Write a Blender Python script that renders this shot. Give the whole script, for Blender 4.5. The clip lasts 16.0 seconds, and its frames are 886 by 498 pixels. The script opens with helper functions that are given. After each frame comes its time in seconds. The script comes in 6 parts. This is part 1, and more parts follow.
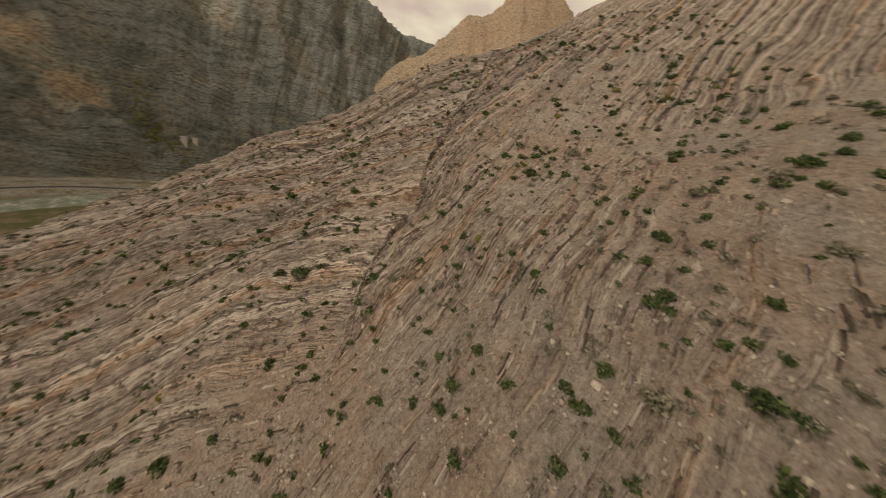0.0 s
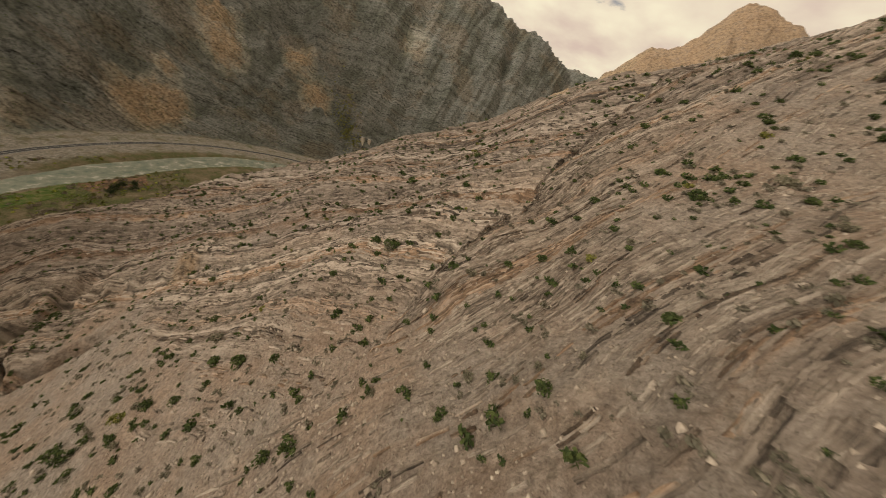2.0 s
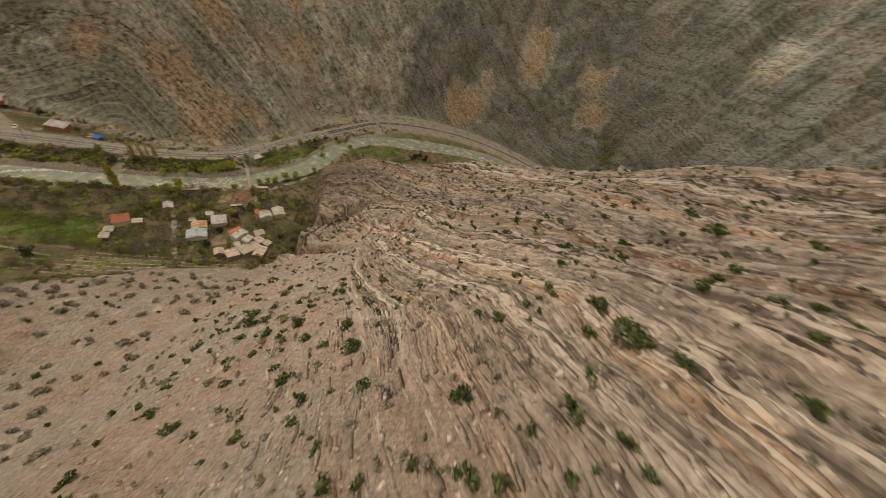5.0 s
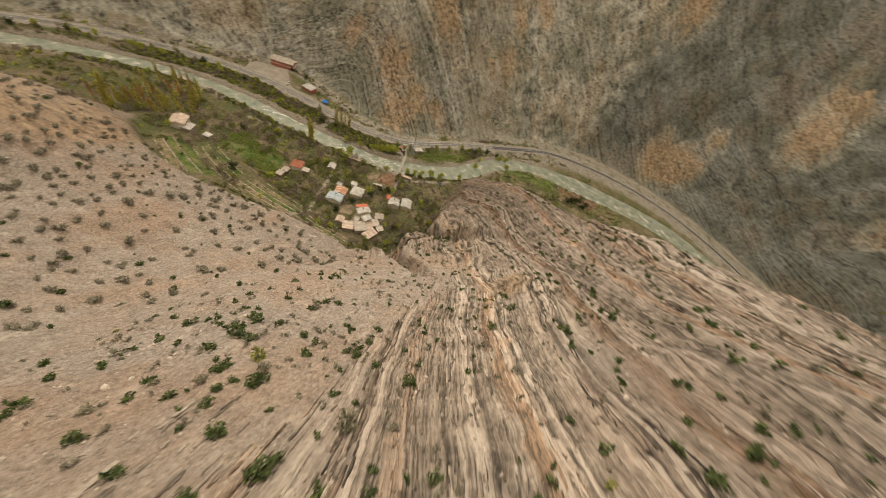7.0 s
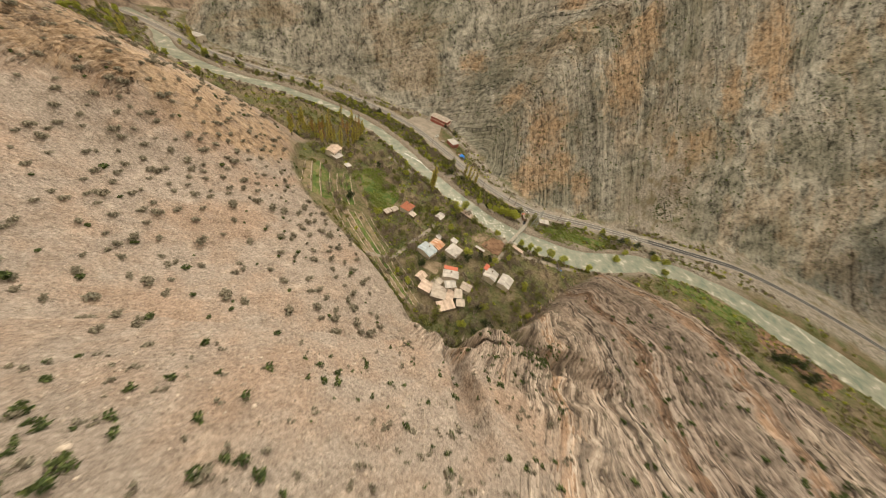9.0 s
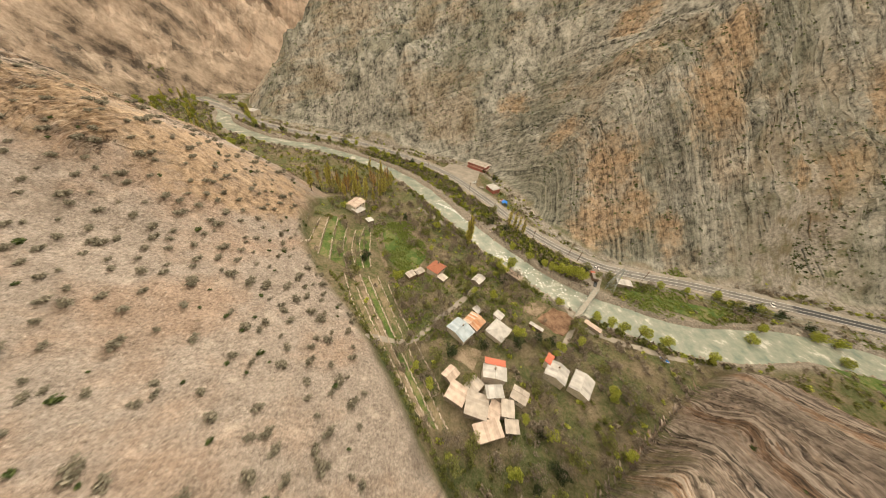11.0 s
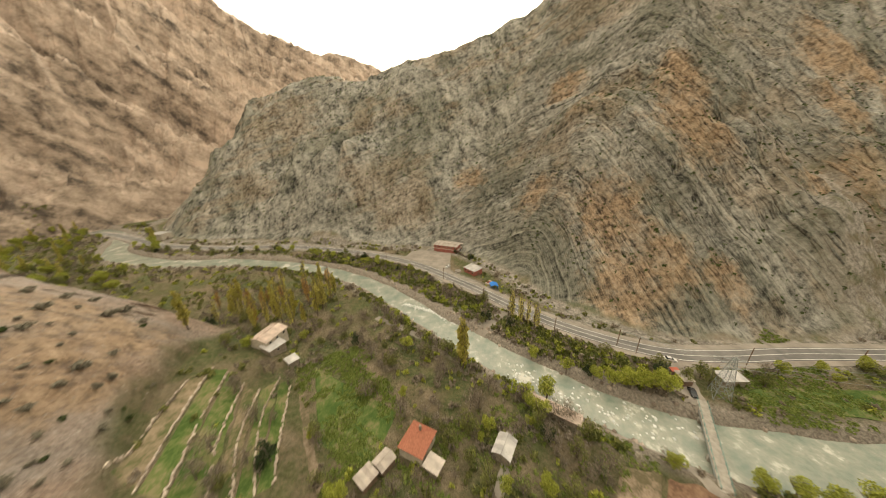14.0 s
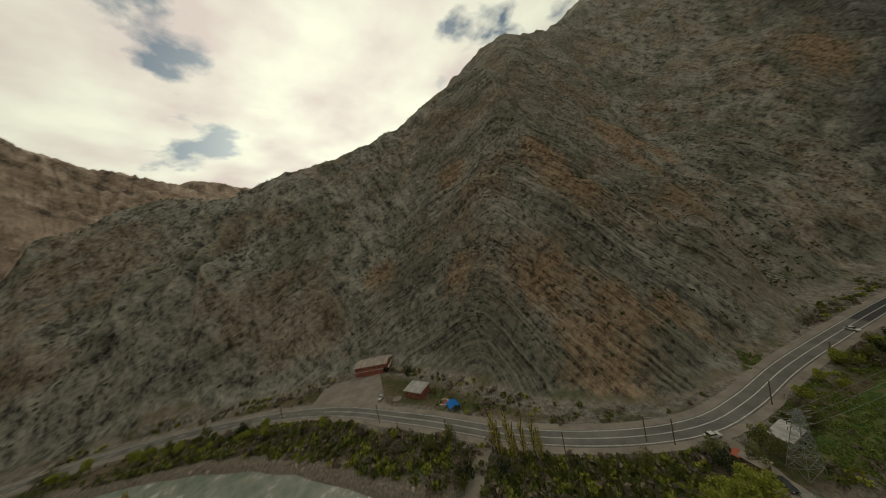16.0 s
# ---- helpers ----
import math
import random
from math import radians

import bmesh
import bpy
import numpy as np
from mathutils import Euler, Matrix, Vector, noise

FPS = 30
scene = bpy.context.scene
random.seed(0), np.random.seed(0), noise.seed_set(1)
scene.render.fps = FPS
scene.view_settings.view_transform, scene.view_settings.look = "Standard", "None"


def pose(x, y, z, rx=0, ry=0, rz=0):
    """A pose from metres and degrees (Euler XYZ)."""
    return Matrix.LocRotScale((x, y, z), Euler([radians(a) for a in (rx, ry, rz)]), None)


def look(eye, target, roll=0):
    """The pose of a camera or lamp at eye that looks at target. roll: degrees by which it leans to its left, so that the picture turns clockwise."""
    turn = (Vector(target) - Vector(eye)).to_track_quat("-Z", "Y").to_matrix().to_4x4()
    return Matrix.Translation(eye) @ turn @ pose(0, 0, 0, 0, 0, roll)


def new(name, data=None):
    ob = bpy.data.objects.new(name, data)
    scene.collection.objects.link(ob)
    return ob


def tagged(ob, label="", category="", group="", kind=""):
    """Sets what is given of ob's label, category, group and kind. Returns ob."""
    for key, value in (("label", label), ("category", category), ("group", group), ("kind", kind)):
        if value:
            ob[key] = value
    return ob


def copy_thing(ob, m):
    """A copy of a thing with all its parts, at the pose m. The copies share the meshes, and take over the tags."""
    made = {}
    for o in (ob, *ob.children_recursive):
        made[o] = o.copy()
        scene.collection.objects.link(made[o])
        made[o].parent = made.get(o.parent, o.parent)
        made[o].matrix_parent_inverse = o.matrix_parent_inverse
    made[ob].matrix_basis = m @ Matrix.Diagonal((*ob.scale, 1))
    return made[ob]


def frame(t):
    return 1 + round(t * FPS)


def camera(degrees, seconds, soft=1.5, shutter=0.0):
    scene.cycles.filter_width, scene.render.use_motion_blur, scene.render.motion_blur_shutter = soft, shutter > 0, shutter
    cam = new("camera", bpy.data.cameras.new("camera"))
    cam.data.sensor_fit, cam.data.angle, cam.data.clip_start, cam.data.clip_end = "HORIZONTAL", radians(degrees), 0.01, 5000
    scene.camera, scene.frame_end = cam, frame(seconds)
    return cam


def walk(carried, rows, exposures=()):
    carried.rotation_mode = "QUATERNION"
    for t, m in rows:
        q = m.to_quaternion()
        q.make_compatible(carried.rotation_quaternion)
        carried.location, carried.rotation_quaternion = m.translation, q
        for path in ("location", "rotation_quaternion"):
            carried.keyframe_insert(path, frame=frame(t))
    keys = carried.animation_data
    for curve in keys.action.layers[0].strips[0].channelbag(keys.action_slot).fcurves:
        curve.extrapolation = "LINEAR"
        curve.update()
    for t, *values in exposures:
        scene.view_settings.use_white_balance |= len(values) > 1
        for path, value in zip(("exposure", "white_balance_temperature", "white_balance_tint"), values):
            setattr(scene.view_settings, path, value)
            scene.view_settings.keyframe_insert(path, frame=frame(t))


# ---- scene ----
cam = camera(117.76, 16.0, soft=0.65, shutter=0.45)
# seconds, eye in metres, turn in degrees
PATH = [
    (0.0, 257.46, 81.37, 187.27, 64.54, -14.51, 2.17),
    (0.5, 258.87, 81.97, 185.79, 63.69, -16.51, 12.19),
    (1.0, 260.44, 83.21, 183.81, 62.97, -18.01, 19.33),
    (1.5, 261.66, 84.96, 181.45, 62.35, -19.12, 24.95),
    (2.0, 262.10, 87.05, 179.28, 61.11, -20.02, 30.80),
    (2.5, 261.92, 89.91, 176.94, 59.20, -20.55, 38.24),
    (3.0, 260.65, 93.31, 174.35, 56.77, -20.77, 47.17),
    (3.5, 258.14, 96.81, 171.91, 54.23, -20.49, 56.22),
    (4.0, 253.88, 100.72, 168.83, 51.72, -19.96, 65.70),
    (4.2, 251.72, 102.27, 167.63, 50.73, -19.75, 69.27),
    (6.3, 215.75, 115.06, 153.98, 40.31, -19.42, 107.74),
    (6.5, 211.77, 115.39, 152.10, 39.61, -19.35, 111.85),
    (7.0, 201.51, 115.04, 147.11, 38.26, -18.96, 122.09),
    (7.5, 191.16, 113.35, 141.62, 37.92, -18.29, 131.92),
    (8.0, 181.20, 110.02, 136.02, 38.64, -17.16, 140.62),
    (8.5, 172.03, 105.08, 130.45, 40.02, -15.79, 147.53),
    (9.0, 163.33, 98.96, 124.78, 42.04, -13.74, 152.15),
    (9.5, 155.56, 92.01, 119.07, 44.76, -11.46, 155.05),
    (10.0, 148.71, 84.12, 114.09, 47.36, -9.30, 157.09),
    (10.2, 146.26, 80.77, 112.05, 48.17, -8.59, 157.83),
    (12.3, 126.46, 46.24, 91.36, 55.62, -5.25, 158.12),
    (12.5, 124.60, 43.11, 89.43, 56.90, -4.89, 157.53),
    (13.0, 120.31, 35.13, 84.71, 60.53, -3.85, 155.37),
    (13.5, 116.21, 26.86, 80.86, 64.92, -2.20, 152.24),
    (14.0, 112.02, 18.21, 78.09, 69.89, 0.36, 147.74),
    (14.5, 107.42, 9.73, 75.70, 75.31, 3.25, 142.55),
    (15.0, 103.13, 1.66, 74.33, 80.38, 6.28, 137.16),
    (15.5, 98.37, -5.60, 73.46, 84.53, 8.97, 131.99),
    (16.0, 93.26, -11.86, 73.12, 87.64, 11.35, 127.01),
]
EXPOSURES = [(0.0, -0.42, 6350, 3), (2.0, -0.22, 6350, 3), (4.0, -0.07, 6350, 3), (6.5, 0.5, 6300, 2), (8.0, 0.78, 6300, 2), (9.0, 0.92, 6300, 2), (12.5, 1.25, 6250, 2), (13.5, 1.1, 6200, 0), (14.5, 0.52, 6200, -3), (15.0, -0.05, 6000, -6), (15.5, -0.55, 5750, -7), (16.0, -1.0, 5650, -7)]
walk(cam, [(t, pose(x, y, z, rx, ry, rz)) for t, x, y, z, rx, ry, rz in PATH], EXPOSURES)

# ---- world and sun ----
SUN_EL, SUN_AZ = 24.0, 232.0       # degrees; azimuth counted from +x towards +y
world = bpy.data.worlds.new("evening_sky")
scene.world = world
world.use_nodes = True


def build_world():
    nt = world.node_tree
    nt.nodes.clear()
    N, L = nt.nodes.new, nt.links.new
    out, bg = N("ShaderNodeOutputWorld"), N("ShaderNodeBackground")
    sky = N("ShaderNodeTexSky")
    sky.sky_type, sky.sun_disc = "NISHITA", False
    sky.sun_elevation, sky.sun_rotation = radians(SUN_EL), radians(90 - SUN_AZ)
    sky.air_density, sky.dust_density, sky.ozone_density = 1.0, 2.5, 1.0
    co = N("ShaderNodeTexCoord")
    # broken cloud: a thick sheet with blue gaps, seen on a plane overhead
    sep, add, dv, dv2, comb = N("ShaderNodeSeparateXYZ"), N("ShaderNodeMath"), N("ShaderNodeMath"), N("ShaderNodeMath"), N("ShaderNodeCombineXYZ")
    L(co.outputs["Generated"], sep.inputs[0])
    add.operation, add.inputs[1].default_value = "ADD", 0.18
    L(sep.outputs[2], add.inputs[0])
    dv.operation = dv2.operation = "DIVIDE"
    L(sep.outputs[0], dv.inputs[0]), L(add.outputs[0], dv.inputs[1])
    L(sep.outputs[1], dv2.inputs[0]), L(add.outputs[0], dv2.inputs[1])
    L(dv.outputs[0], comb.inputs[0]), L(dv2.outputs[0], comb.inputs[1])
    n1 = N("ShaderNodeTexNoise")
    n1.inputs["Scale"].default_value, n1.inputs["Detail"].default_value, n1.inputs["Roughness"].default_value = 1.3, 8.0, 0.55
    L(comb.outputs[0], n1.inputs["Vector"])
    ramp = N("ShaderNodeValToRGB")
    ramp.color_ramp.elements[0].position, ramp.color_ramp.elements[0].color = 0.35, (0, 0, 0, 1)
    ramp.color_ramp.elements[1].position, ramp.color_ramp.elements[1].color = 0.395, (1, 1, 1, 1)
    L(n1.outputs["Fac"], ramp.inputs[0])
    n2 = N("ShaderNodeTexNoise")
    n2.inputs["Scale"].default_value, n2.inputs["Detail"].default_value = 2.1, 6.0
    L(comb.outputs[0], n2.inputs["Vector"])
    tone = N("ShaderNodeValToRGB")
    tone.color_ramp.elements[0].position, tone.color_ramp.elements[0].color = 0.35, (10.4, 7.7, 6.4, 1)
    tone.color_ramp.elements[1].position, tone.color_ramp.elements[1].color = 0.62, (14.2, 12.0, 8.9, 1)
    L(n2.outputs["Fac"], tone.inputs[0])
    # clouds glow round the veiled sun
    nrm, dot, rm = N("ShaderNodeVectorMath"), N("ShaderNodeVectorMath"), N("ShaderNodeMapRange")
    nrm.operation, dot.operation = "NORMALIZE", "DOT_PRODUCT"
    L(co.outputs["Generated"], nrm.inputs[0]), L(nrm.outputs[0], dot.inputs[0])
    ce = math.cos(radians(SUN_EL))
    dot.inputs[1].default_value = (ce * math.cos(radians(SUN_AZ)), ce * math.sin(radians(SUN_AZ)), math.sin(radians(SUN_EL)))
    rm.inputs["From Min"].default_value, rm.inputs["From Max"].default_value = 0.5, 1.0
    rm.inputs["To Min"].default_value, rm.inputs["To Max"].default_value = 1.0, 2.2
    L(dot.outputs["Value"], rm.inputs["Value"])
    mul = N("ShaderNodeVectorMath")
    mul.operation = "SCALE"
    L(tone.outputs["Color"], mul.inputs[0]), L(rm.outputs[0], mul.inputs["Scale"])
    mix = N("ShaderNodeMix")
    mix.data_type = "RGBA"
    L(ramp.outputs["Color"], mix.inputs["Factor"])
    L(sky.outputs["Color"], mix.inputs[6]), L(mul.outputs[0], mix.inputs[7])
    bg.inputs["Strength"].default_value = 0.08
    L(mix.outputs[2], bg.inputs["Color"]), L(bg.outputs[0], out.inputs[0])


build_world()
sun = new("sun", bpy.data.lights.new("sun", "SUN"))
sun.data.energy, sun.data.angle, sun.data.color = 1.8, radians(12), (1.0, 0.86, 0.73)
sun.matrix_world = look((0, 0, 600), (-math.cos(radians(SUN_AZ)) * 100, -math.sin(radians(SUN_AZ)) * 100, 600 - 100 * math.tan(radians(SUN_EL))))

# ---- numeric helpers for the land ----


def lattice(ix, iy, seed):
    h = (ix.astype(np.int64) * 374761393 + iy.astype(np.int64) * 668265263 + seed * 1442695041) & 0xFFFFFFFF
    h = ((h ^ (h >> 13)) * 1274126177) & 0xFFFFFFFF
    return ((h ^ (h >> 16)) & 0xFFFF) / 65535.0 * 2 - 1


def vnoise(x, y, seed=0):
    ix, iy = np.floor(x), np.floor(y)
    fx, fy = x - ix, y - iy
    fx, fy = fx * fx * (3 - 2 * fx), fy * fy * (3 - 2 * fy)
    a, b = lattice(ix, iy, seed), lattice(ix + 1, iy, seed)
    c, d = lattice(ix, iy + 1, seed), lattice(ix + 1, iy + 1, seed)
    return (a + (b - a) * fx) * (1 - fy) + (c + (d - c) * fx) * fy


def fbm(x, y, size, octaves=4, seed=0, gain=0.5):
    out, amp, f = 0.0, 1.0, 1.0 / size
    for k in range(octaves):
        out = out + amp * vnoise(x * f + 17.3 * k, y * f - 9.1 * k, seed + k)
        amp, f = amp * gain, f * 2.03
    return out


def smooth(a, b, v):
    t = np.clip((v - a) / (b - a), 0, 1)
    return t * t * (3 - 2 * t)


def softmin(a, b, k):
    h = np.clip(0.5 + 0.5 * (b - a) / k, 0, 1)
    return b * (1 - h) + a * h - k * h * (1 - h)


def softmax(a, b, k):
    return -softmin(-a, -b, k)


def to_line(x, y, line):
    """Distance to a line on the plan (plus on its left) and the way along it."""
    x, y = np.asarray(x, np.float32), np.asarray(y, np.float32)
    best = np.full(x.shape, 1e9, np.float32)
    way, side = None, np.ones(x.shape, np.float32)
    for (ax, ay), (bx, by) in zip(line, line[1:]):
        dx, dy = bx - ax, by - ay
        n = math.hypot(dx, dy)
        rx, ry = x - np.float32(ax), y - np.float32(ay)
        dx, dy = np.float32(dx), np.float32(dy)
        u = np.clip((rx * dx + ry * dy) * np.float32(1 / n / n), 0, 1)
        d = (rx - u * dx) ** 2 + (ry - u * dy) ** 2
        near = d < best - np.float32(1e-4)
        best[near] = d[near]
        side[near] = np.where(dx * ry[near] - dy * rx[near] >= 0, 1.0, -1.0)
    return (np.sqrt(best) * side).astype(float), way


def rounded(line, step=6.0):
    """A line on the plan, rounded (Catmull-Rom) and cut into even steps."""
    p = [np.array(q, float) for q in line]
    p = [2 * p[0] - p[1]] + p + [2 * p[-1] - p[-2]]
    out = []
    for a, b, c, d in zip(p, p[1:], p[2:], p[3:]):
        n = max(2, int(np.linalg.norm(c - b) / step))
        for k in range(n):
            t = k / n
            out.append(0.5 * (2 * b + (c - a) * t + (2 * a - 5 * b + 4 * c - d) * t * t + (3 * b - a - 3 * c + d) * t ** 3))
    out.append(p[-2])
    return [tuple(q) for q in out]


# ---- the plan of the valley (bridge head at 0, 0) ----
RIVER = [(420, -520), (300, -430), (243, -360), (232, -300), (192, -251), (138, -219), (86, -166), (65, -120), (56, -78), (46, -42), (35, -11), (23, 10), (6, 29), (-12, 45),
         (-35, 57), (-70, 69), (-104, 91), (-126, 117), (-140, 150), (-160, 205), (-174, 260), (-172, 320), (-130, 400), (-40, 470), (90, 560), (330, 720), (700, 1000)]
ROAD = [(300, -420), (255, -375), (226, -335), (203, -302), (162, -268), (108, -236), (66, -194), (36, -147), (22, -96), (15, -58), (5, -30), (-9, -8), (-27, 6), (-56, 23), (-100, 53),
        (-140, 82), (-176, 110), (-202, 148), (-224, 205), (-232, 260), (-222, 325), (-180, 400), (-90, 465), (50, 560), (280, 720)]
WEST_FOOT = [(-420, -900), (-60, -720), (70, -610), (150, -520), (205, -450), (228, -408), (228, -380), (214, -342), (190, -306), (145, -278), (80, -228), (22, -182), (-6, -150), (-11, -110), (-8, -74), (-8, -38), (-24, -8), (-45, 10), (-80, 30), (-108, 42),
             (-150, 68), (-190, 92), (-226, 128), (-250, 172), (-262, 215), (-266, 280), (-250, 350), (-200, 430), (-120, 500), (0, 575), (120, 660), (300, 800), (600, 1050)]
WEST_CREST = [(226, -386, 6), (190, -382, 78), (150, -379, 128), (110, -377, 150), (75, -375, 164), (18, -380, 166), (-61, -377, 165), (-121, -314, 185), (-170, -251, 212), (-210, -218, 244), (-265, -207, 290),
              (-376, -200, 374), (-472, -148, 396), (-563, -99, 436), (-584, -88, 484), (-622, -67, 522), (-600, 150, 560), (-560, 350, 520), (-400, 560, 430), (-254, 758, 380), (-98, 800, 368), (40, 860, 348), (196, 980, 356), (500, 1250, 380)]
# where the wall swells or sinks against its even face: x, y, metres, radius
WEST_SWELL = [(-76, -101, 36, 34), (56, -262, 30, 32), (-117, 12, 30, 22), (-241, -8, 12, 26), (-183, 2, -14, 22)]
EAST_FOOT = [(700, -560), (520, -420), (420, -330), (350, -265), (290, -215), (235, -175), (190, -147), (160, -130), (138, -113), (148, -92), (152, -50), (137, -6), (129, 18), (124, 44), (121, 56), (119, 63), (116, 70), (112, 76), (108, 71), (99, 70), (93, 76), (91, 86), (88, 86), (84, 79), (79, 76),
             (60, 74), (40, 70), (15, 66), (-12, 65), (-22, 73), (-14, 96), (22, 136), (56, 182), (85, 240), (120, 310), (220, 430), (420, 580), (760, 800)]
# iron-stained patches of the wall: x, y, z, size
RUST = [(-50, -110, 37, 14), (-50, -60, 41, 17), (-45, -187, 50, 15), (-98, -48, 88, 20), (-120, -70, 119, 16), (-255, 2, 112, 20), (-239, -30, 143, 20), (-24, -34, 7, 17), (-47, -24, 25, 12), (-61, -6, 17, 9), (-158, 9, 51, 21),
        (-87, -107, 82, 15), (-203, -6, 107, 14), (-318, 262, 33, 28), (-296, 246, 20, 20), (-300, 272, 22, 18), (-318, 292, 40, 18), (-345, 300, 60, 14), (-397, 154, 180, 26), (-294, 613, 222, 34), (-213, 691, 243, 30), (-165, 640, 160, 34), (-359, 383, 116, 26), (-314, 488, 139, 24), (-262, 494, 93, 24), (-405, 390, 180, 30), (-123, -150, 129, 16),
        (204, -129, 52, 13), (186, -96, 39, 12), (172, -100, 30, 11), (158, -94, 19, 9), (199, -84, 47, 8), (222, -108, 63, 9), (206, -74, 70, 17), (193, -71, 53, 16), (178, -66, 40, 15), (166, -75, 26, 13), (218, -90, 80, 17), (228, -70, 75, 13), (72, 132, 66, 6), (92, 146, 80, 5), (137, 130, 78, 6), (118, 162, 99, 6), (160, 176, 120, 6), (205, 190, 150, 6)]
# grey beds of the near mountain, and its brow's shaded side painted grey
GREY_SHADE_SPOTS = [(56, 104, 50, 16), (80, 116, 58, 13), (33, 76, 11, 16), (64, 124, 62, 14), (150, 180, 126, 24), (190, 200, 153, 24), (235, 212, 178, 24), (108, 145, 84, 17), (130, 165, 104, 18), (40, 96, 40, 14), (215, 160, 140, 14), (175, 165, 125, 16), (-5, 76, 12, 16)]
NORTH_GULLY = [(-170, 505), (-225, 505), (-270, 500), (-330, 505), (-420, 500)]
RIM = [(112, 68), (121, 68), (135, 66), (150, 63), (166, 60), (181, 54), (200, 46), (232, 40)]
SCARP = [(70, 86), (86, 96), (102, 109), (120, 121), (142, 133), (170, 143)]
DARK_GULLY = [(94, -224), (74, -243), (56, -262), (40, -282), (12, -300)]
BLUFF_GULLY = [(117, 66), (121, 78), (128, 90), (134, 100), (140, 112)]
PROW_GULLY = [(93, 72), (90, 86), (90, 98), (95, 110), (105, 122)]
SCREE_GULLY = [(-118, 30), (-150, -5), (-190, -60), (-250, -130), (-330, -190)]
# heights along the ribs of the near mountain, from its brow above the river to its upper slopes
BROW = [(-10, 74, 12), (21, 87, 30), (52, 113, 55), (66, 142, 70), (92, 176, 97), (100, 190, 105), (112, 212, 116), (138, 236, 138), (165, 250, 159), (192, 268, 180), (213, 272, 198), (245, 275, 216), (276, 274, 234), (307, 264, 248), (341, 272, 273)]
MIDDLE = [(104, 158, 89), (124, 182, 110), (157, 206, 136), (198, 223, 160), (235, 228, 190), (264, 234, 212), (240, 182, 168), (259, 130, 151), (265, 118, 148)]
RIB = [(44, 84, 25), (94, 120, 53), (129, 133, 75), (145, 146, 93), (157, 174, 124), (237, 155, 154), (275, 169, 183), (330, 165, 208), (336, 199, 233)]
SHOULDER = [(105, 80, 32), (134, 109, 61), (163, 129, 87), (192, 128, 101), (216, 123, 121), (238, 121, 134), (262, 110, 146), (280, 110, 166), (288, 108, 176)]
BENCH = [(121, 72, 26), (158, 68, 43), (176, 72, 61), (191, 81, 77), (207, 100, 92), (229, 104, 113), (252, 84, 118), (270, 60, 112)]
SOUTH = [(138, -5, 13), (139, 15, 19), (183, -68, 44), (204, -73, 68), (216, -54, 58), (162, 1, 26), (186, 8, 32), (211, 37, 54), (218, 3, 50), (177, -21, 31), (172, -48, 28), (150, -60, 15), (135, -112, 2), (151, -112, 14), (171, -112, 32),
         (196, -112, 48), (220, -112, 63), (250, -110, 78)]
FAR_EAST = [(400, 110, 250), (430, 300, 340), (380, 20, 170), (330, -60, 120), (420, -160, 150), (300, -205, 55), (250, -165, 48), (560, -100, 260), (600, 200, 400), (560, 500, 420), (330, 400, 290), (220, 330, 170)]


def thin_plate(spots, stiff=0.0):
    s = np.array(spots, float)
    n = len(s)
    d = np.hypot(s[:, None, 0] - s[None, :, 0], s[:, None, 1] - s[None, :, 1]) / 100
    k = np.where(d > 0, d * d * np.log(np.maximum(d, 1e-9)), 0) + stiff * np.eye(n)
    p = np.c_[np.ones(n), s[:, :2] / 100]
    w = np.linalg.solve(np.block([[k, p], [p.T, np.zeros((3, 3))]]), np.r_[s[:, 2], 0, 0, 0])

    def height(x, y):
        z = w[n] + w[n + 1] * x / 100 + w[n + 2] * y / 100
        for i in range(n):
            r2 = ((x - s[i, 0]) ** 2 + (y - s[i, 1]) ** 2) / 1e4
            z = z + w[i] * 0.5 * r2 * np.log(np.maximum(r2, 1e-12))
        return z
    return height


east_slope = thin_plate(BROW + MIDDLE + RIB + SHOULDER + BENCH + SOUTH + FAR_EAST, 0.02)
RIVER_R, ROAD_R = rounded(RIVER, 5), rounded(ROAD, 5)
RIVER_C, ROAD_C = rounded(RIVER, 18), rounded(ROAD, 18)
WEST_R, EAST_R = rounded(WEST_FOOT, 14), rounded(EAST_FOOT, 8)


def floor_height(x, y):
    """The valley floor with the river's bed cut into it."""
    z = 0.6 + 0.28 * np.maximum(x - 112, 0) * smooth(-140, -100, y) * (1 - smooth(60, 90, y)) + 0.35 * fbm(x, y, 14, 3, 5)
    z = z + 0.012 * np.maximum(-y - 150, 0)
    d, _ = to_line(x, y, RIVER_C)
    half = 7.0 + 1.2 * fbm(x, y, 26, 3, 8) + 2.0 * smooth(-30, 20, y) + 9 * smooth(90, 170, y) * (x < 0)
    d = np.abs(d)
    return z - (z + 3.4) * (1 - smooth(half - 3.0, half + 3.0, d)), d


def cap(x, y, crest):
    num = den = 0.0
    for (ax, ay, az), (bx, by, bz) in zip(crest, crest[1:]):
        for k in range(4):
            t = k / 4
            w = 1.0 / ((x - ax - (bx - ax) * t) ** 2 + (y - ay - (by - ay) * t) ** 2 + 200.0) ** 2
            num, den = num + w * (az + (bz - az) * t), den + w
    return num / den


def strata_west(x, y, z):
    """Beds bent into a sharp arch, whose axis leans into the wall."""
    q = -0.5 * x + 0.87 * y + 71 - 0.317 * z
    k = np.where(q > 0, 0.86, 0.58)
    return z + k * (np.sqrt(q * q + 60) - 7.7) + 6 * fbm(x + 0.3 * z, y + z, 80, 3, 33) + 14 * fbm(x + 40, y + z, 190, 2, 31) * smooth(40, 160, np.abs(q))


